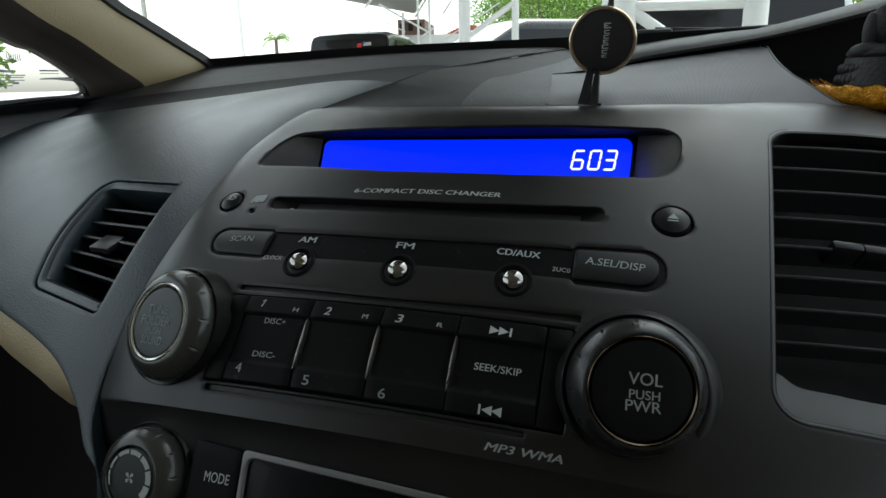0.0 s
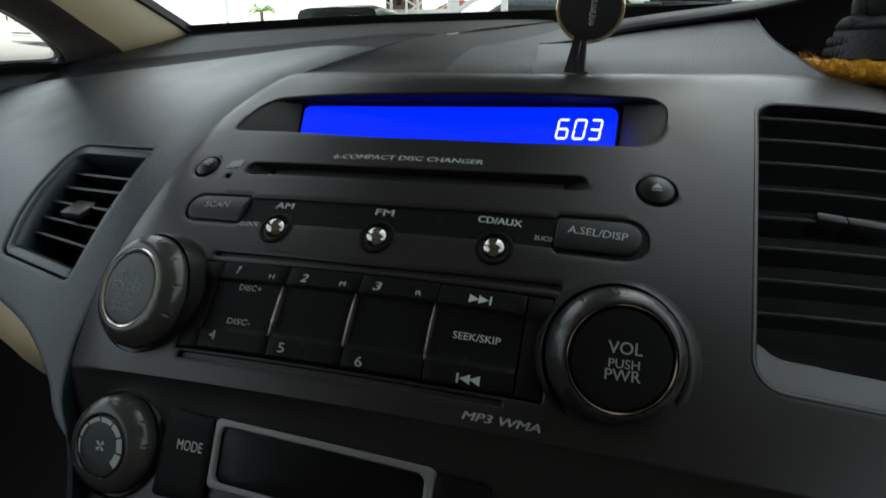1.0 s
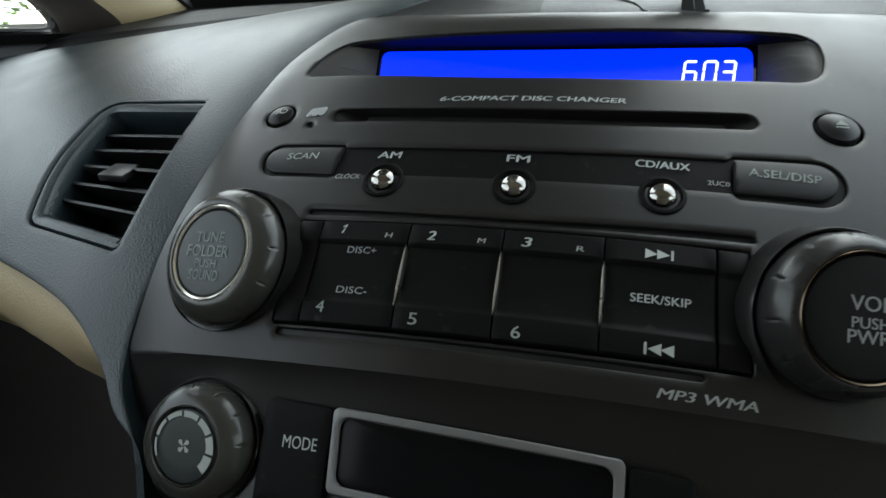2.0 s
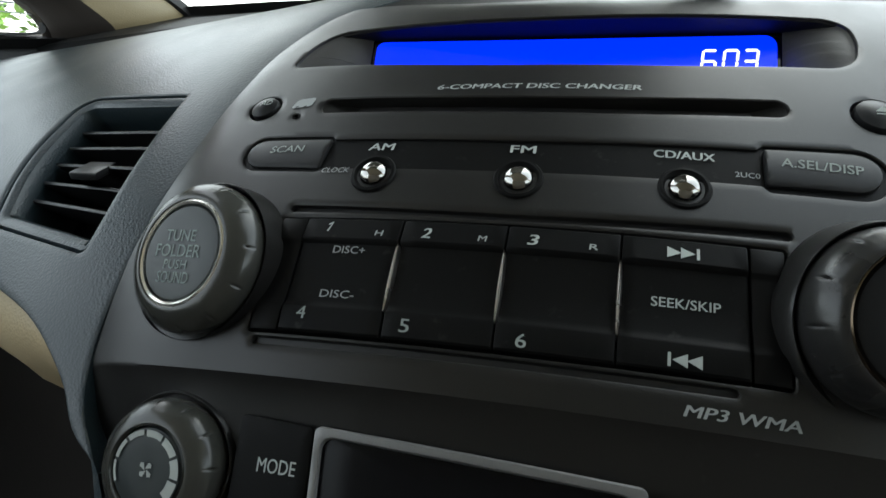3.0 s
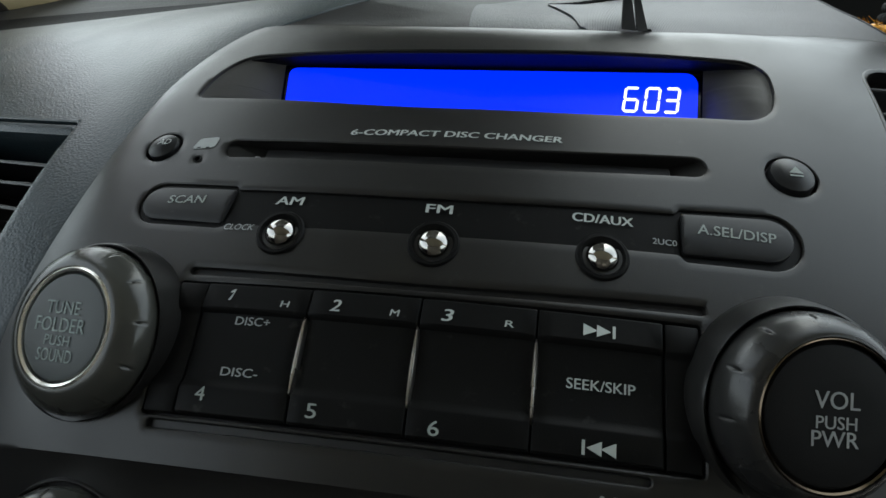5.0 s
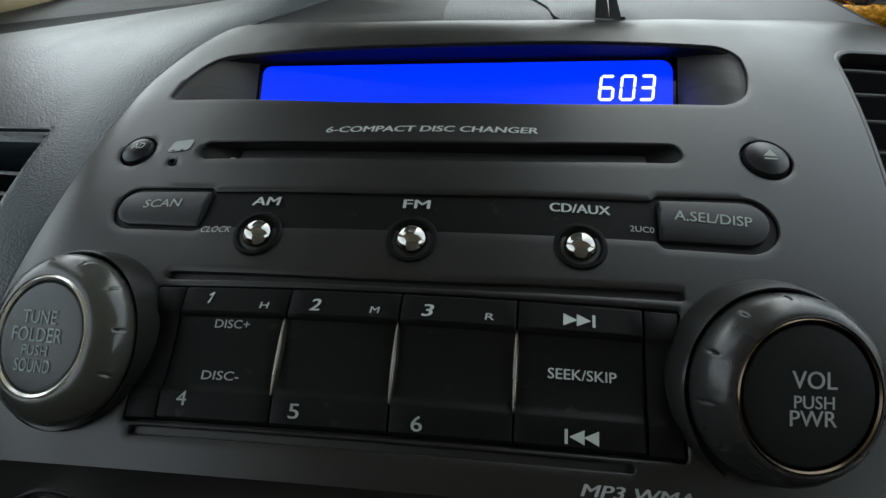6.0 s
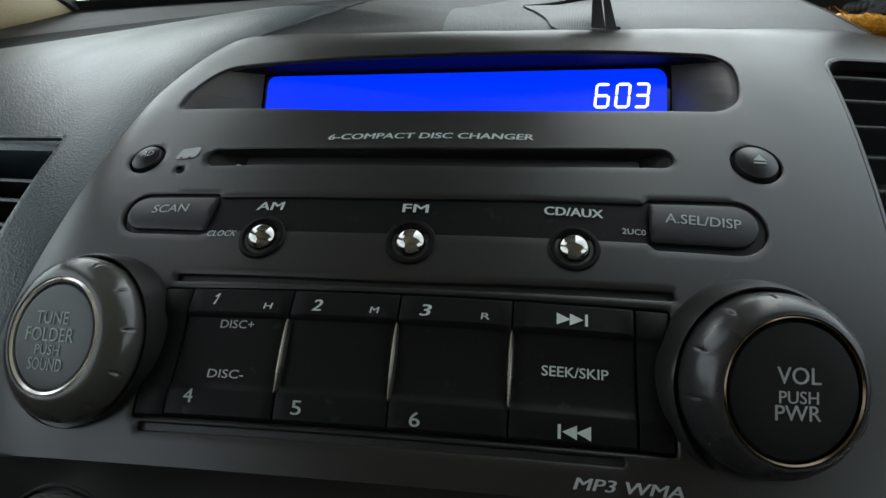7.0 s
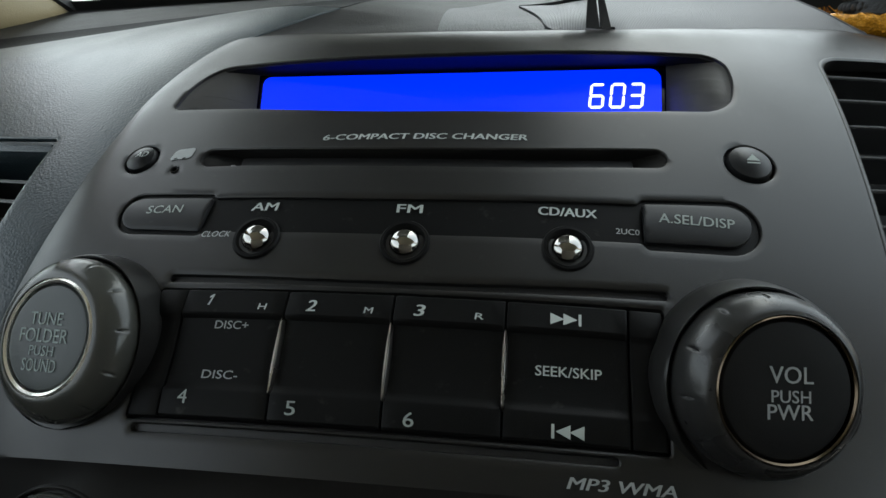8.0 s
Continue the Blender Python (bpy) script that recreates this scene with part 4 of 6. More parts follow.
for (ul, vl), (ur, vr) in (((-0.1965, 0.0290), (-0.140, 0.0180)), ((-0.1965, 0.0193), (-0.140, 0.0093)), ((-0.1965, 0.0098), (-0.140, -0.0010)), ((-0.1960, -0.0001), (-0.140, -0.0115)), ((-0.1950, -0.0094), (-0.140, -0.0215))):
    us = np.linspace(ul, ur, 8)
    lo = []
    for u in us:
        vv = vl + (vr - vl) * (u - ul) / (ur - ul)
        lo.append((u, vv, leather_level(u, vv) - 0.0075 + 0.004 * (u - ul) / (ur - ul)))
    prof = ((-0.0004, -0.0006), (-0.0003, 0.0004), (0.0006, 0.0006), (0.0012, 0.0), (0.0030, -0.016), (0.0018, -0.017), (-0.0004, -0.0006))
    part("slat", loft([[(x, y + a, z + b) for x, y, z in lo] for a, b in prof]), M_BUTTON, vent2, smooth=60)
m = face_pose(-0.1670, 0.0020, -0.004, leather_level)
skewed = Matrix(((1, 0, 0.55, 0), (0, 1, 0, 0), (0, 0, 1, 0), (0, 0, 0, 1)))
bm = box(bmesh.new(), -0.0078, 0.0078, -0.0015, 0.0015, -0.008, 0.0075, 0.0007, m @ pose(0, 0, 0, 58, 0, -8) @ skewed)
part("vent_tab", bm, M_BUTTON, vent2, "grey slider tab")

# Top of the dashboard, in the car's own directions.
c2w = [np.array(world_of(p[0], p[1], leather_level(*p))) for p in C2]
GLASS_EDGE = smooth_line([(-0.80, 0.12, 1.010), (-0.60, 0.28, 1.022), (-0.42, 0.411, 1.0345), (-0.33, 0.445, 1.0395), (-0.226, 0.483, 1.0440), (-0.12, 0.495, 1.045), (0.0, 0.500, 1.0455), (0.2, 0.49, 1.046), (0.45, 0.42, 1.040), (0.75, 0.2, 1.02)], 5)
ge = np.array(GLASS_EDGE)


def edge_at(x):
    return np.array((x, np.interp(x, ge[:, 0], ge[:, 1]), np.interp(x, ge[:, 0], ge[:, 2])))


def along(line, f):
    """The point a share f of the way along a line of points."""
    q = np.array([tuple(p) for p in line])
    d = np.r_[0, np.cumsum(np.linalg.norm(np.diff(q, axis=0), axis=1))]
    return np.array([np.interp(f * d[-1], d, q[:, k]) for k in range(3)])


# The crest runs from the console's shoulder to the windscreen and parts the left dashboard from the centre pad.
CREST_A = [c2w[-1], (-0.0594, 0.190, 1.0195), (-0.055, 0.270, 1.0243), (-0.051, 0.360, 1.0304), (-0.0227, 0.470, 1.0405)]
CREST_A = smooth_line(CREST_A, 8)
band_rows = []
for f, lift in ((0.0, -0.008), (0.0, -0.0034), (0.02, -0.0032), (0.10, -0.0026), (0.24, -0.0010), (0.27, 0.0016), (0.33, 0.0026), (0.46, 0.0030), (0.60, 0.0028), (0.80, 0.0018), (1.0, 0.0), (1.05, -0.01)):
    row = []
    for k, c in enumerate(c2w):
        g = k / (len(c2w) - 1)
        ex = -0.443 + (CREST_A[-1][0] + 0.443) * (c[0] + 0.445) / (c2w[-1][0] + 0.445)
        straight = c * (1 - f) + edge_at(ex) * f
        near = max(0.0, (g - 0.72) / 0.28) ** 2
        q = along(CREST_A, min(1, f)) * near + (straight) * (1 - near)
        row.append(tuple(q + np.array((0, 0, lift * (1 - near)))))
    band_rows.append(row)
top_dash = dash
part("rear_band", loft(band_rows[5:]), M_REAR, top_dash, "dark soft band along the windscreen", smooth=28)
# The band's steep lower side, its shade put into a darker colour.
part("band_shade_strip", loft(band_rows[:6]), M_STRIP, top_dash, "strip between vinyl skin and rear band, darkened for shade", smooth=28)


def seam_world(x):
    """The console's top seam."""
    u, v = np.array(TOP_SEAM).T
    vv = float(np.interp(x, u, v))
    return np.array(world_of(x, vv, fascia_level(x, vv) + top_roll(x)))


def top_level(x, y):
    """The pad: rises slowly to the windscreen and, left of the driver's display, up to the hood."""
    sw = seam_world(max(x, -0.085))
    z = sw[2] - 0.0012 + 0.105 * (y - sw[1]) - 0.87 * top_roll(x) * max(0.0, 1 - max(0.0, y - sw[1]) / 0.03) ** 2
    rise = 0.155 * max(0, x - 0.035) * max(0, min(1, (y - sw[1] - 0.002) / (0.234 - sw[1])))
    cut = float(np.interp(y, [0.146, 0.1545, 0.158, 0.166, 0.180, 0.206, 0.240], [0.178, 0.1730, 0.1660, 0.1590, 0.1510, 0.1457, 0.1435]))
    if x > cut:
        f = max(0.0, min(1.0, (x - cut) / 0.006))
        floor = min(0.9965, sw[2] - 0.0012) + 0.3 * max(0, y - 0.27)
        return (z + rise) * (1 - f) + min(z + rise, floor) * f
    return z + rise


def lobe(d):
    """How much of the crest's height is left at a distance d to its right."""
    q = min(1.0, d / 0.055)
    return 0.25 * math.exp(-d / 0.12) + 0.75 * (1 - q * q * (3 - 2 * q))


def seam_fade(x, y, d):
    """The pad's lift fades out towards the console's seam, but not at the crest itself."""
    q = max(0.0, min(1.0, (y - seam_world(x)[1]) / 0.075))
    return (q * q * (3 - 2 * q) + 1e-6) ** min(1.0, d / 0.03)


low = [np.array(world_of(q[0], q[1], leather_level(*q))) for q in ((-0.0905, 0.0955), (-0.0838, 0.1018), (-0.0746, 0.1105), (-0.0656, 0.1207))]
CREST = smooth_line(low, 4)[:-1] + CREST_A
pad_rows, lobe_rows = [], []
nc = len(CREST)
for i in range(nc):
    c = np.array(CREST[i])
    t = (c[1] - CREST[0][1]) / (CREST[-1][1] - CREST[0][1])
    split = max(c[0] + 0.004, float(np.interp(c[1], [0.08, 0.138, 0.178, 0.203, 0.289, 0.36, 0.47], [-0.006, -0.014, -0.018, -0.010, 0.002, 0.006, 0.014])))
    row = []
    for x in [c[0] + (split - c[0]) * f for f in np.linspace(0, 1, 13)[1:]] + [split + (0.34 - split) * f ** 1.3 for f in np.linspace(0, 1, 34)[1:]]:
        y_lo, y_hi = seam_world(x)[1] + 0.001, edge_at(x)[1] - 0.01
        d = x - c[0]
        y = y_lo + (y_hi - y_lo) * t
        y = c[1] + (y - c[1]) * min(1.0, d / 0.02)
        row.append((x, y, top_level(x, y) + (c[2] - 0.0008 - top_level(c[0], c[1])) * lobe(d) * seam_fade(x, y, d)))
    lobe_rows.append([tuple(c + np.array((-0.003, 0.0, -0.006))), tuple(c + np.array((-0.0004, 0, -0.0004)))] + row[:12])
    pad_rows.append(row[11:])
# The lobe's dull tone ends where the pad's highlight begins.
part("centre_lobe", loft(lobe_rows), M_LOBE, top_dash, "lobe beside the console's shoulder, dulled to stand for shade", smooth=60)
part("centre_pad", loft(pad_rows), M_PAD, top_dash, "fine grained vinyl centre pad", smooth=60)


def pad_level(x, y):
    """The pad's real height at a place, with the rise towards its crest."""
    c = np.array(min(CREST, key=lambda p: abs(p[1] - y)))
    return top_level(x, y) + (c[2] - 0.0008 - top_level(c[0], c[1])) * lobe(max(0.0, x - c[0])) * seam_fade(x, y, max(0.0, x - c[0]))


# Ribbed insert between the console and the hood over the driver's display.
ins = []
for f in np.linspace(0, 1, 14):
    row = []
    for g in np.linspace(0, 1, 44):
        x = 0.0160 + (0.1715 - 0.0160) * g
        y0 = max(seam_world(x)[1] + 0.0018, float(np.interp(x, [0.0160, 0.0185, 0.0235, 0.030, 0.035], [0.2035, 0.190, 0.165, 0.130, 0.090])))
        y1 = float(np.interp(x, [0.0160, 0.0210, 0.0275, 0.035, 0.058, 0.078, 0.142, 0.1445, 0.150, 0.158, 0.165, 0.1715], [0.2050, 0.208, 0.211, 0.216, 0.223, 0.228, 0.240, 0.206, 0.180, 0.166, 0.158, 0.1545]))
        y = y0 + (max(y1, y0 + 0.001) - y0) * f
        row.append((x, y, pad_level(x, y) + 0.0009 + 0.0004 * min(1, max(0, (x - 0.03) / 0.03))))
    ins.append(row)
part("ribbed_insert", loft(ins), M_WEDGE, top_dash, "finely ribbed grey insert")
rim_pts = [(x, y, pad_level(x, y) + 0.0013) for x, y in smooth_line([(0.142, 0.240), (0.1445, 0.206), (0.150, 0.180), (0.158, 0.166), (0.165, 0.158), (0.1715, 0.1545)], 6)]
bm = bmesh.new()
for a, b in zip(rim_pts, rim_pts[1:]):
    tube(bm, a, b, 0.0005, 8)
part("insert_edge", bm, M_WEDGE, top_dash, "rounded edge of the insert")

# Hood of the driver's upper display, with its rolled lip and dark cave.
LIP = smooth_line([(0.0165, 0.2045, pad_level(0.0165, 0.2045) + 0.0006, 0.0024), (0.034, 0.214, 1.0158, 0.0030), (0.058, 0.226, 1.0208, 0.0042), (0.078, 0.232, 1.0245, 0.0046), (0.135, 0.240, 1.0322, 0.0040), (0.165, 0.242, 1.0380, 0.0040),
                   (0.203, 0.242, 1.0470, 0.0042), (0.27, 0.239, 1.064, 0.0045), (0.40, 0.229, 1.085, 0.005)], 6)
lip_rows = []
for i, c in enumerate(LIP):
    r = c[3]
    k = min(1.0, i / 10)
    c = np.array(c[:3])
    back = edge_at(c[0])
    ring = [c + np.array((0, 0.030, -r * 0.3)), c + np.array((0, 0.002, -r * 0.45)), c + np.array((0, -0.0020, -r * 0.25)), c + np.array((0, -0.0024, r * 0.15)), c + np.array((0, 0.001, r * 0.6)), c + np.array((0, 0.006, r)),
            c + np.array((0, 0.03, r + 0.0035)), c + np.array((0, 0.08, r + 0.006)), np.array((c[0], back[1] - 0.004, max(back[2] - 0.003, c[2] + 0.004 * k)))]
    low = [np.array((q[0], q[1], pad_level(q[0], q[1]) - 0.0012)) for q in ring]
    ring = [a * k + b * (1 - k) if j > 3 else a for j, (a, b) in enumerate(zip(ring, low))]
    lip_rows.append([tuple(q) for q in ring])
part("display_hood_lip", loft(lip_rows), M_BAND, top_dash, "dark rolled lip of the instrument hood", smooth=60)
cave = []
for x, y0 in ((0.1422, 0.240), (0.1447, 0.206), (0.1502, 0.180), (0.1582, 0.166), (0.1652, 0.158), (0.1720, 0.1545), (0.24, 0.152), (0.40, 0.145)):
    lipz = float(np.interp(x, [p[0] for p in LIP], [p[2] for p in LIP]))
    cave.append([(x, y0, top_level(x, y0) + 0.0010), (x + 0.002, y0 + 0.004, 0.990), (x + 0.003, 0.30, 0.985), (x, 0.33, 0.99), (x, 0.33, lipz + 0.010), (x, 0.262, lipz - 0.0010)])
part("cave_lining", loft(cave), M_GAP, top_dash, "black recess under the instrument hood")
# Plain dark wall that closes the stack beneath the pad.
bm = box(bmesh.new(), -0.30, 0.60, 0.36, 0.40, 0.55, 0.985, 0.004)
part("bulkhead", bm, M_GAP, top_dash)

# Beige lower dashboard under the vinyl skin.
beige_rows = []
for d, drop in ((0.006, 0.010), (0.0, 0.0095), (-0.004, 0.0085), (-0.011, 0.0110), (-0.018, 0.020), (-0.021, 0.034), (-0.024, 0.10)):
    row = []
    n = len(LOWER)
    for i in range(3, n - 14):
        a, b = LOWER[i - 1], LOWER[i + 1]
        t = (b - a) / np.linalg.norm(b - a)
        nn = np.array((t[1], -t[0]))
        if nn[1] < 0:
            nn = -nn
        thin = min(1.0, (n - 15 - i) / 10)
        p = LOWER[i] + nn * (d if d > 0 else d * (0.15 + 0.85 * thin))
        row.append((p[0], p[1], leather_level(*p) - drop))
    beige_rows.append(row)
part("beige_roll", loft(beige_rows), M_BEIGE, dash, "beige lower dashboard roll", smooth=60, m=STACK)

# ---- phone holder ----
holder = thing("phone_holder", "round black magnetic phone holder with champagne rim on the dashboard", "phone holder")
disc_c, disc_d = Vector((0.0565, 0.126, 1.0295)), Vector((0.10, -0.98, -0.06))
m = Matrix.Translation(disc_c) @ disc_d.to_track_quat("Z", "Y").to_matrix().to_4x4()
part("rim", revolve([(0.0, -0.0055), (0.0145, -0.0055), (0.0162, -0.0045), (0.0167, -0.0030), (0.0167, 0.0), (0.0160, 0.0012), (0.0150, 0.0012), (0.0148, 0.0)], 64, m), M_GOLD, holder, "champagne metal rim")
pad_disc = part("magnet_pad", revolve([(0.0149, -0.0005), (0.0148, 0.0008), (0.0144, 0.0010), (0.0, 0.0010)], 64, m), M_FELT, holder, "black magnet face")
bm = bmesh.new()
for k, (y0, hh, ww) in enumerate(((0.0072, 0.0026, 0.0034), (0.0042, 0.0018, 0.0026), (0.0019, 0.0018, 0.0026), (-0.0004, 0.0018, 0.0026), (-0.0028, 0.0020, 0.0032), (-0.0053, 0.0018, 0.0026), (-0.0074, 0.0013, 0.0024))):
    x0 = 0.0022 - 0.00022 * k
    for b0, b1, c0, c1 in ((-0.5, 0.5, 0.28, 0.5), (-0.5, -0.28, -0.5, 0.5), (-0.5, 0.5, -0.5, -0.28), (-0.5, 0.1, -0.1, 0.1))[:(4 if k % 3 == 0 else 3)]:
        bm.faces.new([bm.verts.new(m @ Vector((x0 + ww * px, y0 + hh * py, 0.0012 + 0.00005 * (b1 < 0)))) for px, py in ((b0, c0), (b1, c0), (b1, c1), (b0, c1))])
part("printed_logo", bm, M_PRINT, pad_disc, "pale printed mark", smooth=0)
for x0, x1, wd in ((0.0520, 0.0515, 0.0026), (0.0570, 0.0548, 0.0019)):
    a, b = Vector((x0, 0.0975, 0.9990)), Vector((x1, 0.1230, 1.0165))
    side = Vector((1, 0, 0))
    bm = loft([[tuple(p + side * s2 * w2 + Vector((0, dy, 0))) for s2, dy in ((-1, -0.002), (1, -0.002), (1, 0.003), (-1, 0.003))] for p, w2 in ((a, wd), (a * 0.6 + b * 0.4, wd * 0.8), (b, wd * 0.5))], closed=True, cap=True)
    part("prong", bm, M_MATT, holder, "black plastic prong")
part("ball_joint", revolve([(0, -0.011), (0.005, -0.009), (0.006, -0.005), (0.006, 0.0)], 24, m), M_BLACK, holder)
part("foot", box(bmesh.new(), 0.0490, 0.0605, 0.0965, 0.1330, 0.9960, 1.0000, 0.0008), M_MATT, holder)

# ---- small statue on its gold cloth ----
cloth_mat = material("gold_brocade", (0.60, 0.23, 0.010), 0.24, metal=0.5, grain=1.0, grain_size=0.0011, vary=0.9, vary_size=0.0012)
cloth = thing("gold_cloth", "folded shiny gold brocade cloth under a small dark statue", "cloth")
rows = []
for i in range(70):
    a = i / 69
    x, y, z = 0.1605 + 0.090 * a, 0.176 - 0.031 * a, 0.9990 - 0.0032 * a
    grow = 1.12 * min(1.0, 0.80 + a * 9) * (1 + 0.06 * math.sin(i * 0.7) + 0.04 * math.sin(i * 1.9))
    rows.append([(x + 0.0008 * math.sin(k * 2.1 + i), y + (0.006 if math.cos(t) > 0 else 0.0046) * math.cos(t) * grow + 0.0003 * math.sin(k * 3 + i * 1.3), z + 0.0054 * math.sin(t) * grow + 0.0003 * math.sin(k * 2 + i * 0.8)) for k, t in enumerate(np.linspace(0, 2 * math.pi, 20, endpoint=False))])
part("cloth_fold", loft(rows, closed=True, cap=True), cloth_mat, cloth, smooth=60)
part("cloth_spread", loft([[(0.163 + 0.085 * g, 0.180 - 0.031 * g + d, 1.0048 - 0.002 * g + 0.0006 * math.sin(9 * g + d * 60)) for g in np.linspace(0, 1, 30)] for d in (0.0, 0.02, 0.04, 0.055)]), cloth_mat, cloth)
bm = bmesh.new()
rng = random.Random(4)
for i in range(46):
    x = 0.1575 + rng.random() * 0.012
    p = Vector((x, 0.180 - (x - 0.158) * 0.35, 1.004 + rng.random() * 0.002))
    q = p + Vector((-0.003 * rng.random(), rng.uniform(-0.002, 0.002), rng.uniform(-0.001, 0.003)))
    tube(bm, p, q, 0.00014, 4)
part("fringe", bm, cloth_mat, cloth, kind="stuff")
statue_mat = material("dark_stone_resin", (0.012, 0.0125, 0.014), 0.62, grain=0.6, grain_size=0.002, vary=0.3, vary_size=0.004)
bm = bmesh.new()


def lump(bm, x, y, z, rx, ry, rz, seg=20, ring=12):
    r = bmesh.ops.create_uvsphere(bm, u_segments=seg, v_segments=ring, radius=1.0)
    bmesh.ops.transform(bm, matrix=Matrix.Translation((x, y, z)) @ Matrix.Diagonal((rx, ry, rz, 1)), verts=r["verts"])


X, Y = 0.1975, 0.190
for z, r, hgt in ((1.0075, 0.0250, 0.0055), (1.0130, 0.0238, 0.0050)):
    for k in range(44):
        a = 2 * math.pi * k / 44
        lump(bm, X + (r - 0.002) * math.cos(a), Y + (r - 0.002) * math.sin(a) * 0.8, z, 0.0026, 0.0026, hgt * 0.55, 8, 6)
bmesh.ops.create_cone(bm, cap_ends=True, segments=32, radius1=0.024, radius2=0.021, depth=0.014, matrix=Matrix.Translation((X, Y, 1.0115)))
lump(bm, X, Y, 1.0205, 0.0215, 0.016, 0.0055)
lump(bm, X - 0.012, Y - 0.003, 1.0215, 0.009, 0.009, 0.0048)
lump(bm, X + 0.012, Y - 0.003, 1.0215, 0.009, 0.009, 0.0048)
lump(bm, X, Y + 0.002, 1.034, 0.0130, 0.0090, 0.0130)
lump(bm, X - 0.0115, Y, 1.031, 0.0036, 0.0046, 0.0105)
lump(bm, X + 0.0115, Y, 1.031, 0.0036, 0.0046, 0.0105)
lump(bm, X, Y, 1.0490, 0.0066, 0.0068, 0.0078)
lump(bm, X, Y, 1.0575, 0.0028, 0.0028, 0.0040)
ob = part("statue", bm, statue_mat, None, smooth=60)
tagged(ob, "small dark seated statue on a beaded base, standing on gold cloth", "statue")


# ---- car body round the cabin ----


# A-pillar: from the dashboard corner up and back to the roof, a rounded section.
pillar = tagged(new("pillar_left"), "beige trimmed windscreen pillar with dark inner edge", "pillar", kind="structure")
front = smooth_line([(-0.445, 0.445, 1.020), (-0.420, 0.411, 1.0345), (-0.420, 0.362, 1.0560), (-0.420, 0.312, 1.0765), (-0.421, 0.270, 1.0960), (-0.427, 0.13, 1.180), (-0.44, -0.08, 1.320), (-0.45, -0.25, 1.41)], 6)
middle = smooth_line([(-0.425, 0.318, 1.004), (-0.413, 0.300, 1.0165), (-0.412, 0.266, 1.0350), (-0.412, 0.229, 1.0560), (-0.413, 0.185, 1.0780), (-0.421, 0.07, 1.155), (-0.435, -0.12, 1.310), (-0.445, -0.29, 1.400)], 6)
back = smooth_line([(-0.440, 0.262, 1.000), (-0.432, 0.2500, 1.0130), (-0.432, 0.2350, 1.0280), (-0.432, 0.2050, 1.0450), (-0.432, 0.1740, 1.0560), (-0.437, 0.05, 1.125), (-0.445, -0.15, 1.27), (-0.455, -0.33, 1.39)], 6)


def mix3(a, b, f, out=0.0):
    return [np.array(p) * (1 - f) + np.array(q) * f + np.array((out, 0, 0)) for p, q in zip(a, b)]


part("pillar_trim", loft([mix3(front, front, 0, -0.03), front, mix3(front, middle, 0.3, 0.006), mix3(front, middle, 0.7, 0.007), middle]), M_PILLAR, pillar, "beige pillar trim", smooth=60)
part("pillar_inner_edge", loft([middle, mix3(middle, back, 0.4, 0.001), mix3(middle, back, 0.8, -0.004), back, mix3(back, back, 0, -0.009)]), M_PILLAR_INNER, pillar, "dark inner pillar edge", smooth=60)
fillet = loft([[tuple(np.array(p) + np.array((dx, dy, dz))) for p in front] for dx, dy, dz in ((-0.006, 0.008, 0.006), (0.004, 0.006, 0.004), (0.005, -0.002, -0.002), (0.002, -0.003, -0.004))])
part("pillar_gasket", fillet, M_RUBBER, pillar)

# Quarter glass ahead of the passenger door.
quarter = tagged(new("window_1"), "small fixed quarter glass with a dotted black edge", "car window", kind="structure")
QW = [(-0.436, 0.2460, 1.0150), (-0.436, 0.2400, 1.0085), (-0.436, 0.20, 1.0065), (-0.436, 0.16, 1.0045), (-0.436, 0.05, 1.000), (-0.436, -0.06, 0.995), (-0.436, -0.06, 1.23), (-0.436, 0.05, 1.128), (-0.436, 0.174, 1.0565), (-0.436, 0.205, 1.0455), (-0.436, 0.234, 1.0280), (-0.436, 0.2455, 1.0200)]
bm = bmesh.new()
bm.faces.new([bm.verts.new(p) for p in QW])
pane = part("pane", bm, G_CLEAR, quarter, smooth=0)
pane.visible_shadow = False
bm = bmesh.new()
for y0, y1, z0, z1 in ((0.150, 0.183, 1.0272, 1.0292), (0.150, 0.193, 1.0245, 1.0254), (0.150, 0.191, 1.0228, 1.0236), (0.150, 0.192, 1.0205, 1.0212), (0.150, 0.176, 1.0183, 1.0190), (0.150, 0.180, 1.0160, 1.0168),
                       (0.207, 0.226, 1.0282, 1.0296), (0.206, 0.240, 1.0213, 1.0222), (0.207, 0.226, 1.0262, 1.0268), (0.180, 0.186, 1.0176, 1.0196)):
    bm.faces.new([bm.verts.new((-0.4352, y, z)) for y, z in ((y0, z0), (y1, z0), (y1, z1), (y0, z1))])
for k in range(7):
    y = 0.179 + 0.0019 * k
    bm.faces.new([bm.verts.new((-0.4352, yy, z)) for yy, z in ((y, 1.0365), (y + 0.0009, 1.0365), (y + 0.0009, 1.0425), (y, 1.0425))])
part("printed_lines", bm, M_PRINT_DIM, quarter, "small grey printed lines", smooth=0)
qf = [np.array(p) for p in smooth_line(QW, 6, closed=True)]
qc = np.mean(qf, 0)
part("window_gasket", loft([[tuple(p + (p - qc) / np.linalg.norm(p - qc) * d + np.array((dx, 0, 0))) for p in qf] for d, dx in ((0.005, -0.006), (0.004, 0.003), (0.0006, 0.003), (0.0, 0.0))], closed=True), M_RUBBER, quarter)
bm = bmesh.new()
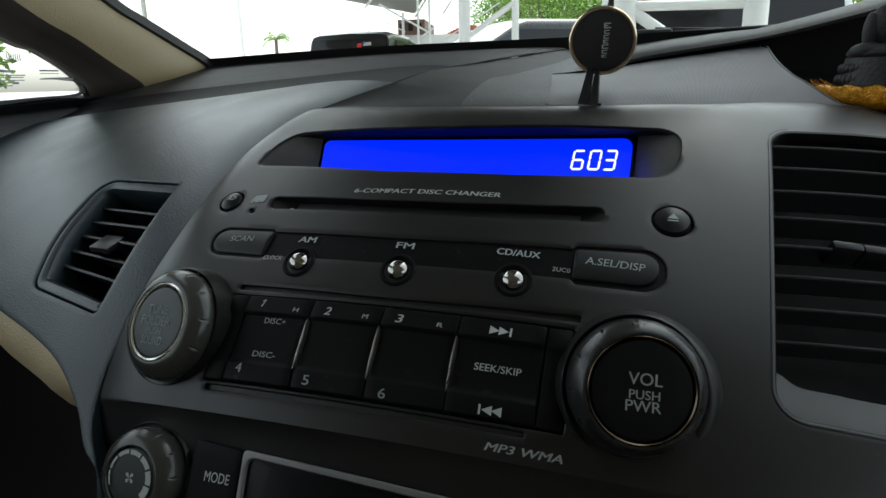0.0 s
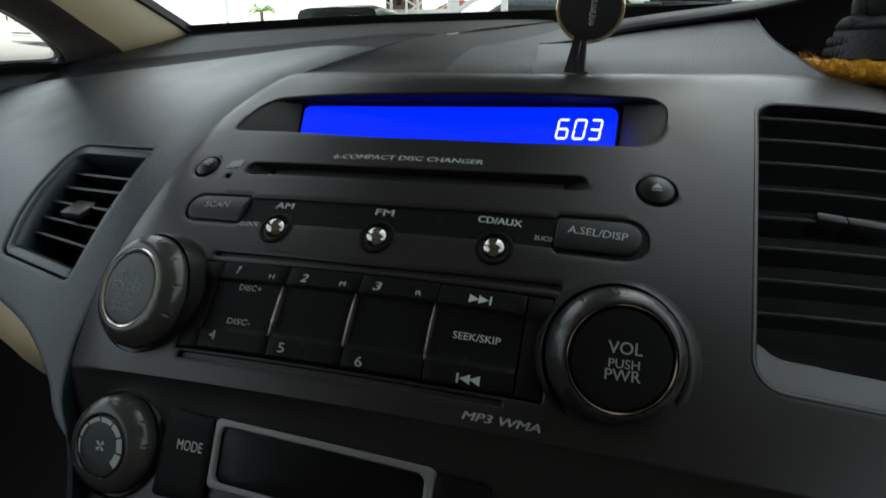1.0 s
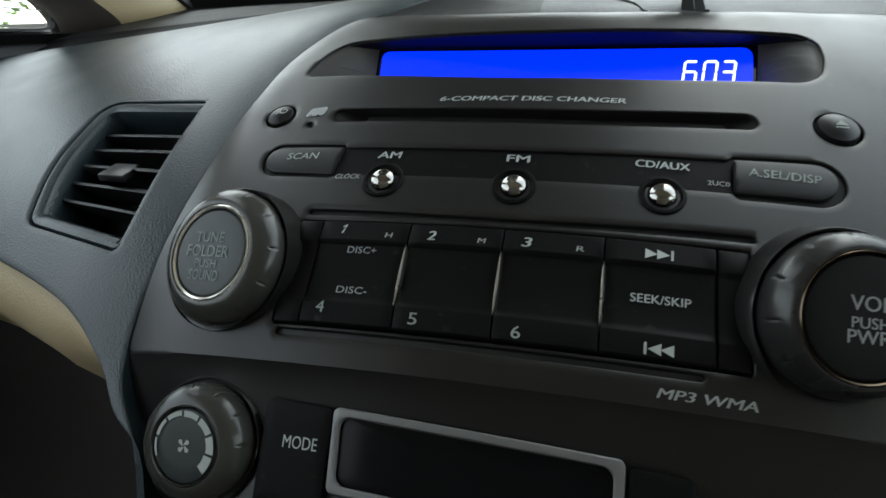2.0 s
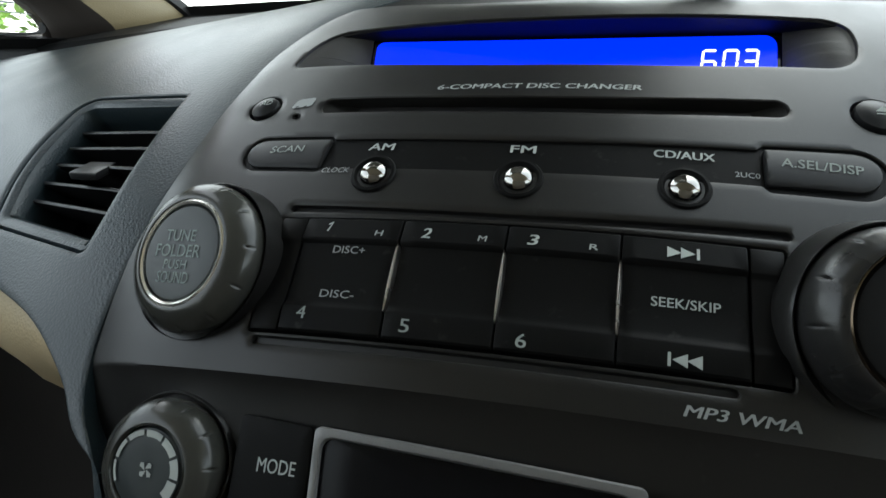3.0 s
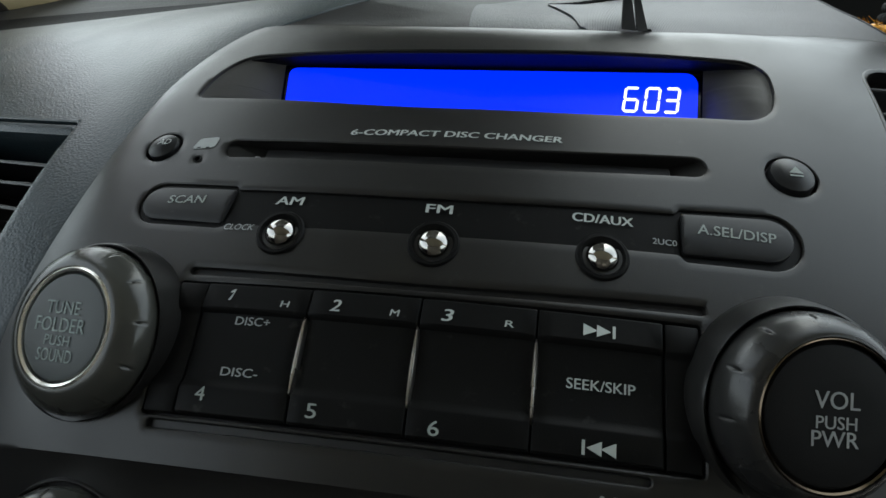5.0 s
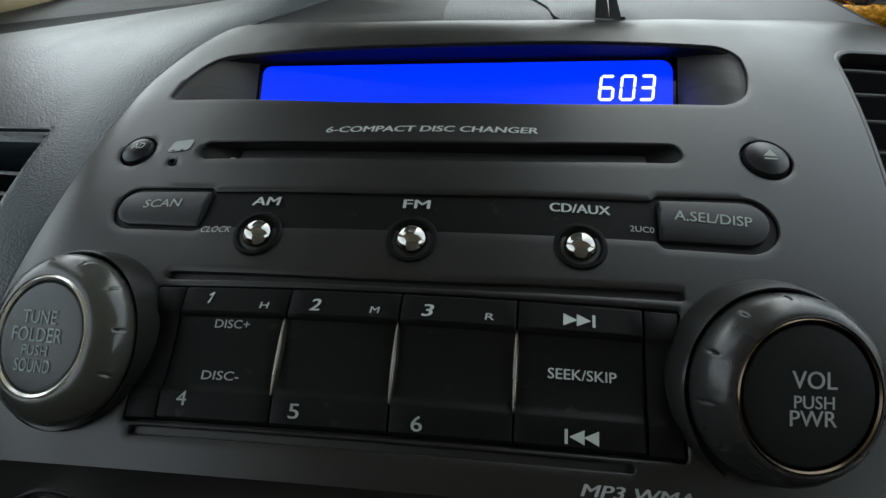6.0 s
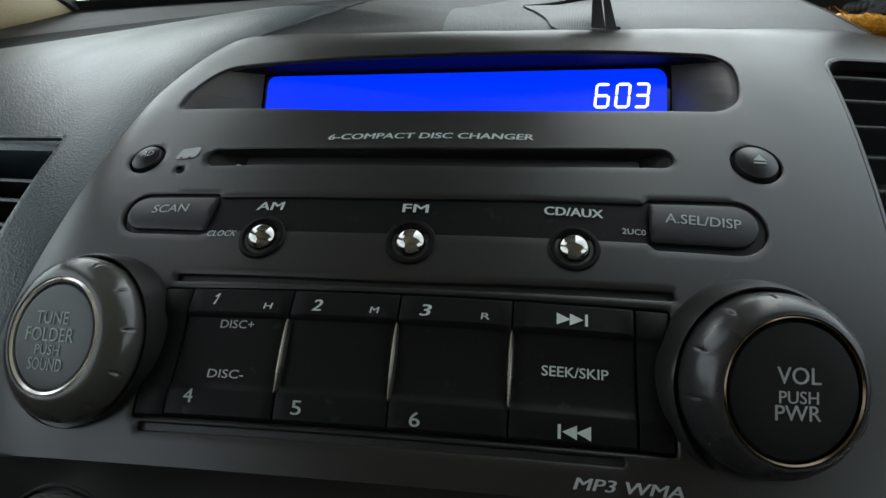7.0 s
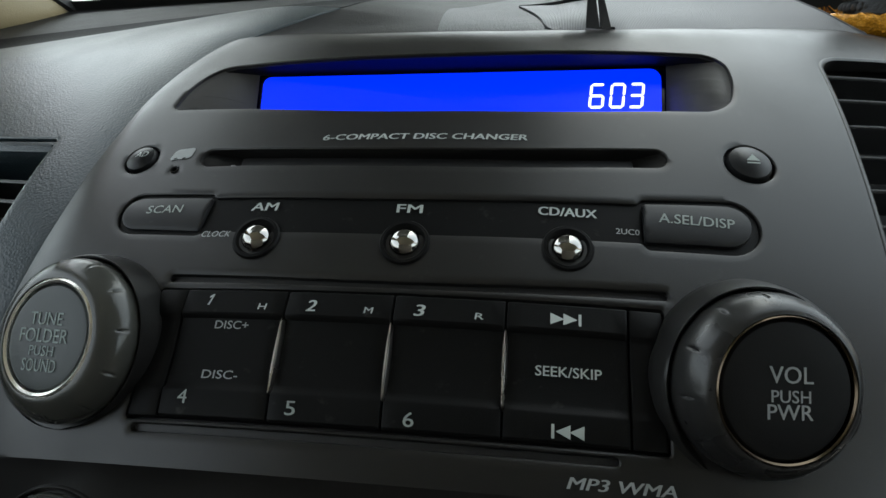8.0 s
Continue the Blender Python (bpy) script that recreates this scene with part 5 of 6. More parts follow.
for ring_no, (dd, rr) in enumerate(((-0.0014, 0.00045), (-0.0027, 0.00035), (-0.0039, 0.00025))):
    lp = resample([p[1:] for p in qf], 0.0015)
    for q in offset(lp, dd):
        bm.faces.new([bm.verts.new((-0.4354, q[0] + rr * a, q[1] + rr * b)) for a, b in ((1, 0), (0, 1), (-1, 0), (0, -1))])
part("dotted_edge", bm, M_RUBBER, quarter, "black printed dots along the glass edge", smooth=0, kind="stuff")

door = tagged(new("wall_left"), "dark passenger door trim below the window", "car door", kind="structure")
sill_rows = []
for x, z in ((-0.50, 0.40), (-0.49, 0.80), (-0.47, 0.955), (-0.445, 0.980), (-0.432, 0.987), (-0.445, 0.990)):
    sill_rows.append([(x, y, z + (0.048 * max(0, y + 0.10) - 0.035 * min(1.0, max(0.0, (-0.05 - y) / 0.10))) * (1 if z > 0.9 else 0)) for y in np.linspace(-2.2, 0.40, 24)])
part("door_trim", loft(sill_rows), M_STRIP, door, smooth=60)
cap_rows = [[(x, y, z + 0.05 * y) for y in np.linspace(-0.10, 0.36, 14)] for x, z in ((-0.482, 0.968), (-0.464, 0.980), (-0.448, 0.985), (-0.438, 0.982), (-0.430, 0.966))]
part("corner_cap", loft(cap_rows), M_BAND, door, "dark vinyl corner cap", smooth=60)

right = tagged(new("wall_right"), "dark driver door trim below the window", "car door", kind="structure")
part("door_trim", loft([[(x, y, z) for y in np.linspace(-2.2, 0.45, 16)] for x, z in ((1.05, 0.40), (1.04, 0.80), (1.02, 0.98), (1.05, 1.0))]), M_BAND, right, smooth=60)
part("pillar_trim", loft([[tuple(np.array((1.46 - p[0] - 0.86 + 0.0, p[1], p[2])) + np.array((d, 0, 0))) for p in front] for d in (0.05, 0.0, -0.01)] + [[tuple(np.array((0.60 - p[0], p[1], p[2]))) for p in back]]), M_BEIGE, right)

floor_ob = part("floor", box(bmesh.new(), -0.6, 1.1, -2.3, 0.7, 0.28, 0.32), material("dark_carpet", (0.006, 0.006, 0.006), 0.95, grain=0.5, grain_size=0.003), None)
tagged(floor_ob, "dark carpeted car floor", "floor", kind="structure")
bm = loft([[(x, y, 1.43 + 0.03 * (1 - ((x - 0.3) / 0.8) ** 2) - 0.03 * max(0, y + 0.5) ** 2 * 4 - 0.03 * max(0, -1.5 - y)) for x in np.linspace(-0.48, 1.06, 12)] for y in np.linspace(-2.3, -0.10, 14)])
ceil_ob = part("ceiling", bm, M_CLOTH_BEIGE, None, smooth=60)
tagged(ceil_ob, "beige cloth car headliner", "ceiling", kind="structure")
bm = box(bmesh.new(), -0.5, 1.08, -2.36, -2.30, 0.3, 1.02)
box(bm, -0.5, -0.38, -2.36, -2.30, 1.0, 1.42)
box(bm, 0.96, 1.08, -2.36, -2.30, 1.0, 1.42)
rear = part("wall_rear", bm, M_CLOTH_BEIGE, None)
tagged(rear, "beige rear cabin wall with window opening", "wall", kind="structure")
bm = bmesh.new()
for x in (-0.46, 1.04):
    box(bm, x - 0.02, x + 0.02, -0.95, -0.82, 0.98, 1.43, 0.008)
    box(bm, x - 0.02, x + 0.02, -2.3, -1.95, 0.98, 1.43, 0.008)
posts = part("wall_side_posts", bm, M_BEIGE, None)
tagged(posts, "beige door posts between the side windows", "pillar", kind="structure")

# Seat backs close the cabin behind the camera.
seats = part("wall_seats", box(bmesh.new(), -0.42, 1.0, -0.80, -0.66, 0.32, 1.30, 0.05), material("grey_beige_seat_cloth", (0.13, 0.115, 0.095), 0.85, grain=0.4, grain_size=0.002, vary=0.12), None)
tagged(seats, "grey-beige cloth row of seat backs closing the cabin", "wall", kind="structure")

# Tinted side and rear glass behind the front seats.
tint = tagged(new("window_3"), "dark tinted side and rear car windows", "car window", kind="structure")
for pts in ([(-0.455, -0.82, 0.948), (-0.455, -0.15, 0.948), (-0.455, -0.07, 0.985), (-0.455, -0.07, 1.24), (-0.455, -0.25, 1.40), (-0.455, -0.82, 1.42)], [(-0.455, -1.95, 0.985), (-0.455, -0.95, 0.985), (-0.455, -0.95, 1.43), (-0.455, -1.95, 1.43)],
            [(1.035, -0.82, 0.985), (1.035, 0.35, 0.985), (1.035, -0.25, 1.40), (1.035, -0.82, 1.42)], [(1.035, -1.95, 0.985), (1.035, -0.95, 0.985), (1.035, -0.95, 1.43), (1.035, -1.95, 1.43)],
            [(-0.40, -2.33, 1.01), (0.98, -2.33, 1.01), (0.98, -2.33, 1.42), (-0.40, -2.33, 1.42)]):
    bm = bmesh.new()
    bm.faces.new([bm.verts.new(p) for p in pts])
    part("pane", bm, (G_CLEAR if pts[0][0] > 0.5 else G_HALF) if pts[0][1] > -0.9 else G_DARK, tint, smooth=0).visible_shadow = False

# Windscreen with its dotted black border along the dashboard.
screen = tagged(new("window_2"), "raked car windscreen with black lower border", "windscreen", kind="structure")
base = [np.array(p) for p in GLASS_EDGE if -0.46 < p[0] < 0.75]
ws_rows = []
for f in np.linspace(0, 1, 6):
    ws_rows.append([tuple(p * (1 - f) + np.array((p[0] * 0.93 + 0.02, -0.13 - 0.1 * (p[0] - 0.3) ** 2, 1.430)) * f + np.array((0, 0.05 * math.sin(math.pi * f), 0.02 * math.sin(math.pi * f)))) for p in base])
pane = part("pane", loft(ws_rows), G_CLEAR, screen, smooth=60)
pane.visible_shadow = False
part("black_border", loft([[tuple(p + np.array((0, dy, dz))) for p in base] for dy, dz in ((0.004, -0.006), (-0.004, 0.000), (-0.012, 0.0075))]), M_RUBBER, screen, "black dotted glass border")

# Wiper arm resting along the base of the glass, and the scuttle beyond it.
wiper = thing("windscreen_wiper", "black windscreen wiper resting at the base of the glass", "wiper")
part("blade", tube(bmesh.new(), (0.080, 0.54, 1.0540), (0.40, 0.50, 1.0560), 0.004, 8), M_RUBBER, wiper)
part("arm", tube(bmesh.new(), (0.060, 0.545, 1.060), (0.13, 0.538, 1.0560), 0.0025, 8), M_BLACK, wiper)
part("pivot_cover", box(bmesh.new(), 0.030, 0.079, 0.530, 0.555, 1.040, 1.0600, 0.004), M_BLACK, wiper)
part("cowl", loft([[(x, y, z) for x in np.linspace(-0.8, 1.2, 9)] for y, z in ((0.50, 1.030), (0.60, 1.020), (0.70, 1.005), (1.3, 0.93), (1.7, 0.80), (1.75, 0.55))]), M_BLACK, None, "dark car bonnet seen from inside")
tagged(bpy.data.objects["cowl"], "dark bonnet and scuttle ahead of the windscreen", "bonnet", kind="structure")

# ---- outside: car park under a light steel roof ----
M_GROUND = material("pale_concrete", (0.48, 0.47, 0.44), 0.85, grain=0.4, grain_size=0.02, vary=0.2, vary_size=1.5)
bm = bmesh.new()
g = 600
bm.faces.new([bm.verts.new(p) for p in ((-g, -g, 0), (g, -g, 0), (g, g, 0), (-g, g, 0))])
gr = part("ground", bm, M_GROUND, None, smooth=0)
tagged(gr, "pale concrete car park ground", "ground", kind="structure")
M_STEEL = M_WHITE
# The cover's sheet is darkened to dim what the cabin surfaces reflect.
M_COVER = material("cover_shade_sheet", (0.045, 0.045, 0.044), 0.7, grain=0.2, grain_size=0.05, vary=0.25, vary_size=0.4)
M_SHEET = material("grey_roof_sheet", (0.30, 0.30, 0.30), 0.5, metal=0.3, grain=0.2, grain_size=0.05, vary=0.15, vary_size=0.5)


def post(x, y, r, z1=3.0):
    ob = part("steel_post", tube(bmesh.new(), (x, y, 0), (x, y, z1), r, 20), M_STEEL, None)
    return tagged(ob, "white painted steel post of the car port", "post", group="car port posts")


for x, y, r in ((-1.348, 4.143, 0.040), (-1.022, 4.238, 0.024), (-0.156, 2.535, 0.043), (0.308, 2.539, 0.043)):
    post(x, y, r)
truss = thing("carport_truss", "white painted steel pipe bracing of the car port", "truss")
for a, b, r in (((-1.348, 4.143, 1.245), (-1.022, 4.238, 1.245), 0.018), ((-1.348, 4.143, 1.28), (-1.022, 4.238, 1.51), 0.018), ((-0.156, 2.535, 1.275), (0.308, 2.539, 1.262), 0.019),
                ((-0.156, 2.535, 1.275), (0.02, 2.545, 1.150), 0.022), ((-1.693, 4.658, 1.312), (-1.279, 4.791, 1.572), 0.005), ((-1.792, 4.941, 1.532), (-1.722, 4.966, 1.636), 0.008), ((-1.022, 4.238, 1.52), (-0.70, 4.30, 1.75), 0.016)):
    part("brace", tube(bmesh.new(), a, b, r, 14), M_STEEL, truss)
for a, b, r in (((-2.80, 5.38, 1.68), (-2.39, 5.56, 1.457), 0.005), ((-2.60, 5.46, 1.70), (-2.19, 5.65, 1.447), 0.009), ((-2.29, 5.606, 0.0), (-2.275, 5.612, 2.6), 0.011), ((-2.19, 5.646, 0.0), (-2.18, 5.65, 2.6), 0.012),
                ((-2.277, 5.611, 1.40), (-2.148, 5.662, 1.486), 0.009)):
    part("brace", tube(bmesh.new(), a, b, r, 10), M_STEEL, truss)
roof = thing("carport_roof", "grey sheet metal car port roof with pipe edge", "car port roof")
rows = []
for g in np.linspace(0, 1, 90):
    # from the left edge to the right edge, near end and far end of each sheet
    near = np.array((-6.4, 5.2, 2.52)) * (1 - g) + np.array((0.6, 1.8, 2.80)) * g
    far_end = np.array((-5.85, 14.2, 2.50)) * (1 - g) + np.array((-0.7, 4.0, 2.72)) * g
    lift = np.array((0, 0, 0.02 * (len(rows) % 2)))
    rows.append([tuple(near + lift), tuple((near + far_end) / 2 + lift), tuple(far_end + lift)])
part("roof_sheet", loft(rows), M_SHEET, roof, smooth=0)
for g in (0.0, 0.25, 0.5, 0.75, 1.0):
    a = np.array((-6.4, 5.2, 2.46)) * (1 - g) + np.array((-5.85, 14.2, 2.44)) * g
    b = np.array((0.6, 1.8, 2.74)) * (1 - g) + np.array((-0.7, 4.0, 2.66)) * g
    part("purlin", tube(bmesh.new(), tuple(a), tuple(b), 0.025, 10), M_STEEL, roof)
for x, y in ((-6.3, 6.5), (-5.9, 13.6)):
    part("roof_post", tube(bmesh.new(), (x, y, 0), (x, y, 2.48), 0.03, 12), M_STEEL, roof)

# Unseen roof overhead, added with edges set to block sky from the cabin.
cover = thing("shade_cover", "unseen dark corrugated sheet roof overhead, added to shade the cabin", "car port roof")
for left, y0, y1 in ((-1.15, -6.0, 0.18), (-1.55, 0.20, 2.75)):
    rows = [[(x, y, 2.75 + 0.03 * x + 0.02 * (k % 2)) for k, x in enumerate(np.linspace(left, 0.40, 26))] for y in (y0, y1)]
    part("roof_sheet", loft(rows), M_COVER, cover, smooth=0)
for left, y in ((-1.15, -5.9), (-1.15, -3.2), (-1.15, -0.5), (-1.55, 2.54)):
    part("purlin", tube(bmesh.new(), (left, y, 2.66), (0.40, y, 2.72), 0.04, 10), M_STEEL, cover)

# Unseen posts that carry the added roof.
for x in (-1.10,):
    for y in (-5.9, -1.6):
        part("post", tube(bmesh.new(), (x, y, 0), (x, y, 2.75 + 0.03 * x), 0.045, 14), M_STEEL, cover)

M_CARPAINT = material("black_car_paint", (0.008, 0.009, 0.010), 0.3, coat=0.2, vary=0.1)
M_TAIL = material("red_lamp", (0.45, 0.02, 0.02), 0.2)


def car(name, label, x, y, turn, width, length, height, belt, paint, cab=(0.15, 0.75), stickers=False, group="parked cars"):
    """A parked vehicle: body, cabin with windows, wheels and lamps. Its length runs along its own y axis; the near end is y = 0."""
    ob = thing(name, label, "car", pose(x, y, 0, 0, 0, turn), group)
    hw = width / 2

    def sec(y, z1, w):
        pts = [(-w, 0.35), (-w - 0.03, 0.6), (-w - 0.02, z1 - 0.12), (-w + 0.05, z1 - 0.03), (-w * 0.5, z1), (w * 0.5, z1), (w - 0.05, z1 - 0.03), (w + 0.02, z1 - 0.12), (w + 0.03, 0.6), (w, 0.35)]
        return [(a, y, b) for a, b in pts]

    bm = loft([sec(0.0, belt - 0.10, hw * 0.92), sec(0.08, belt, hw * 0.97), sec(length * 0.3, belt, hw), sec(length * 0.75, belt - 0.03, hw), sec(length * 0.93, belt - 0.2, hw * 0.95), sec(length, belt - 0.35, hw * 0.85)])
    body = part("body", bm, paint, ob, smooth=50)
    bm = bmesh.new()
    bm.faces.new([bm.verts.new(p) for p in sec(0.0, belt - 0.10, hw * 0.92)])
    part("tail_panel", bm, paint, ob, smooth=0)
    y0, y1 = cab[0] * length, cab[1] * length

    def cabsec(y, z, w, r=0.07):
        return [(-w - 0.06, y, belt - 0.02), (-w, y, z - r * 1.4), (-w + r * 0.6, y, z - r * 0.4), (-w + r * 2, y, z), (0, y, z + 0.02), (w - r * 2, y, z), (w - r * 0.6, y, z - r * 0.4), (w, y, z - r * 1.4), (w + 0.06, y, belt - 0.02)]

    part("cabin", loft([cabsec(y0, belt + 0.02, hw - 0.10, 0.01), cabsec(y0 + 0.18, height - 0.06, hw - 0.15), cabsec(y0 + 0.5, height, hw - 0.16), cabsec(y1 - 0.6, height - 0.01, hw - 0.16), cabsec(y1 - 0.45, height - 0.05, hw - 0.15), cabsec(y1 + 0.25, belt, hw - 0.12, 0.01)]), paint, ob, smooth=50)
    zt = height - 0.14
    yy0, yy1 = y0 + 0.02, y0 + 0.15

    def pane(name, pts):
        bm = bmesh.new()
        bm.faces.new([bm.verts.new(p) for p in pts])
        return part(name, bm, M_GLOSS, ob, "dark tinted window", smooth=0)

    w2 = hw - 0.20
    rear_w = pane("rear_window", [(-w2 - 0.05, yy0 - 0.012, belt + 0.06), (w2 + 0.05, yy0 - 0.012, belt + 0.06), (w2, yy1 - 0.015, zt), (-w2, yy1 - 0.015, zt)])
    for s in (-1, 1):
        for f0, f1 in ((0.24, 0.52), (0.55, 0.86)):
            ya, yb = y0 + (y1 - y0) * f0, y0 + (y1 - y0) * f1
            pane("side_window", [(s * (hw - 0.045), ya, belt + 0.03), (s * (hw - 0.045), yb, belt + 0.03), (s * (hw - 0.132), yb - 0.05, zt), (s * (hw - 0.132), ya + 0.03, zt)])
        bm = box(bmesh.new(), s * (hw - 0.10) - 0.07, s * (hw - 0.10) + 0.07, -0.02, 0.05, belt - 0.42, belt - 0.12, 0.02)
        part("tail_lamp", bm, M_TAIL, ob, "red tail lamp")
        for wy in (length * 0.18, length * 0.80):
            tyre = part("wheel", revolve([(0.2, -0.1), (0.33, -0.1), (0.36, -0.06), (0.36, 0.06), (0.33, 0.1), (0.2, 0.1)], 28, pose(s * (hw - 0.08), wy, 0.36, 0, 90, 0)), M_RUBBER, ob)
            part("rim", revolve([(0.0, 0.06 * s), (0.12, 0.08 * s), (0.2, 0.07 * s), (0.21, -0.05)], 24, pose(s * (hw - 0.08), wy, 0.36, 0, 90, 0)), M_SILVER, tyre)
    bm = box(bmesh.new(), -hw, hw, -0.06, 0.08, 0.42, 0.62, 0.03)
    part("bumper", bm, M_BLACK, ob)
    part("aerial", tube(bmesh.new(), (0.18, y0 + 0.7, height), (0.20, y0 + 0.62, height + 0.10), 0.006, 6), M_BLACK, ob)
    if stickers:
        cols = ((0.6, 0.03, 0.03), (0.03, 0.12, 0.5), (0.6, 0.35, 0.02), (0.5, 0.5, 0.48), (0.05, 0.3, 0.12))
        for k, (sx, sz, ww, hh, c) in enumerate(((0.19, 0.78, 0.10, 0.13, 0), (0.33, 0.86, 0.15, 0.06, 3), (0.34, 0.68, 0.15, 0.05, 2), (0.27, 0.90, 0.04, 0.04, 1), (-0.16, 0.58, 0.10, 0.06, 0), (-0.03, 0.62, 0.10, 0.07, 4), (0.07, 0.60, 0.08, 0.07, 0), (-0.32, 0.66, 0.12, 0.06, 3))):
            f = sz
            p0 = np.array((0, yy0 - 0.012, belt + 0.06)) * (1 - f) + np.array((0, yy1 - 0.015, zt)) * f
            bm = bmesh.new()
            bm.faces.new([bm.verts.new((sx + a * ww / 2, p0[1] - 0.012 + b * hh * 0.12, p0[2] + b * hh / 2)) for a, b in ((-1, -1), (1, -0.8), (0.9, 1), (-0.7, 0.8))])
            part("sticker", bm, material("sticker_paint", cols[c], 0.5), rear_w, "small coloured sticker", smooth=0)
    return ob


car("pickup_truck", "black pickup truck with stickers on its rear window", -5.30, 9.75, 8, 1.68, 4.6, 1.86, 1.10, M_CARPAINT, (0.02, 0.50), True)
M_DARKPAINT = material("dark_grey_car_paint", (0.03, 0.032, 0.035), 0.28, coat=0.5, vary=0.1)
M_WHITEPAINT = material("white_car_paint", (0.62, 0.63, 0.64), 0.3, coat=0.5, vary=0.05)
car("sport_utility_car", "dark sport utility car with tinted windows", -0.25, 10.3, 131, 1.85, 4.6, 1.74, 1.25, M_DARKPAINT, (0.08, 0.72))
car("white_car", "white car facing the car port with a dark windscreen", 0.26, 3.35, 1, 1.75, 4.4, 1.80, 1.16, M_WHITEPAINT, (0.25, 0.75))

# Buildings beyond.
house = thing("house", "cream house with a red tiled roof", "house", pose(-17.9, 54.5, 0, 0, 0, 16))
part("wall", box(bmesh.new(), -2.3, 3.0, 0, 5, 0, 4.35), material("cream_render", (0.62, 0.56, 0.44), 0.85, vary=0.08, vary_size=0.6), house)
M_TILE = material("red_roof_tile", (0.40, 0.11, 0.07), 0.7, grain=0.5, grain_size=0.05, vary=0.2, vary_size=0.2)
rf = part("roof", loft([[(-3.0, -0.5, 4.20), (3.6, -0.5, 4.20)], [(-0.3, 2.6, 5.75), (0.6, 2.6, 5.75)], [(-3.0, 5.6, 4.20), (3.6, 5.6, 4.20)]]), M_TILE, house, "red tiled roof")
for k in range(12):
    f = k / 12
    z, y = 4.23 + 1.51 * f, -0.52 + 3.1 * f
    part("tile_row", box(bmesh.new(), -3.0 + 2.7 * f, 3.6 - 3.0 * f, y - 0.03, y + 0.12, z - 0.01, z + 0.07), M_TILE, rf)
office = thing("brown_building", "brown two-storey building behind the car port", "building", pose(-5.75, 13.7, 0, 0, 0, 15))
part("lower_wall", box(bmesh.new(), -0.6, 1.6, 0.1, 2, 0, 2.02), M_WHITE, office, "pale lower storey")
part("wall", box(bmesh.new(), -0.30, 0.30, 0, 2, 2.02, 2.34), material("brown_cladding", (0.16, 0.09, 0.07), 0.7, vary=0.15), office)
for k in range(3):
    part("window", box(bmesh.new(), -0.24 + 0.18 * k, -0.14 + 0.18 * k, -0.03, 0.02, 2.10, 2.26), M_GLOSS, office)
shed = thing("long_shed", "pale low building far across the car park", "building", pose(-17.5, 27, 0, 0, 0, 33))
part("wall", box(bmesh.new(), -4, 4.5, 0, 5, 0, 2.0), M_WHITE, shed)
part("roof", box(bmesh.new(), -4.3, 4.8, -0.4, 5.4, 2.0, 2.18), M_SHEET, shed)
gatep = thing("gate_pillar", "white gate pillar with a stepped cap", "pillar", pose(2.0, 13.6, 0))
part("shaft", box(bmesh.new(), -0.2, 0.2, -0.2, 0.2, 0, 1.95, 0.01), M_WHITE, gatep)
part("cap", box(bmesh.new(), -0.27, 0.27, -0.27, 0.27, 1.95, 2.06, 0.02), M_WHITE, gatep)
util = thing("utility_pole", "pale concrete utility pole with cross arms", "utility pole", pose(-14.84, 19.9, 0))
part("pole", tube(bmesh.new(), (0, 0, 0), (0, 0, 8.5), 0.075, 12, 0.05), M_WHITE, util)
part("cross_arm", box(bmesh.new(), -0.8, 0.8, -0.05, 0.05, 7.6, 7.72), M_WHITE, util)

# Trees: trunk, limbs and a crown of many small leaves.
M_BARK = material("grey_bark", (0.16, 0.12, 0.09), 0.9, grain=0.6, grain_size=0.03, vary=0.25, vary_size=0.1)


def leaf_mat(name, c):
    m = material(name, c, 0.5, vary=0.35, vary_size=0.3)
    nt = m.node_tree
    b = nt.nodes["Principled BSDF"]
    b.inputs["Subsurface Weight"].default_value = 0.0
    info = nt.nodes.new("ShaderNodeNewGeometry")
    hsv = nt.nodes.new("ShaderNodeHueSaturation")
    src = b.inputs["Base Color"].links[0].from_socket
    rng = nt.nodes.new("ShaderNodeMapRange")
    rng.inputs["To Min"].default_value = 0.55
    rng.inputs["To Max"].default_value = 1.6
    nt.links.new(info.outputs["Random Per Island"], rng.inputs["Value"])
    nt.links.new(rng.outputs[0], hsv.inputs["Value"])
    nt.links.new(src, hsv.inputs["Color"])
    nt.links.new(hsv.outputs[0], b.inputs["Base Color"])
    return m


M_LEAF = leaf_mat("green_leaf", (0.17, 0.30, 0.05))


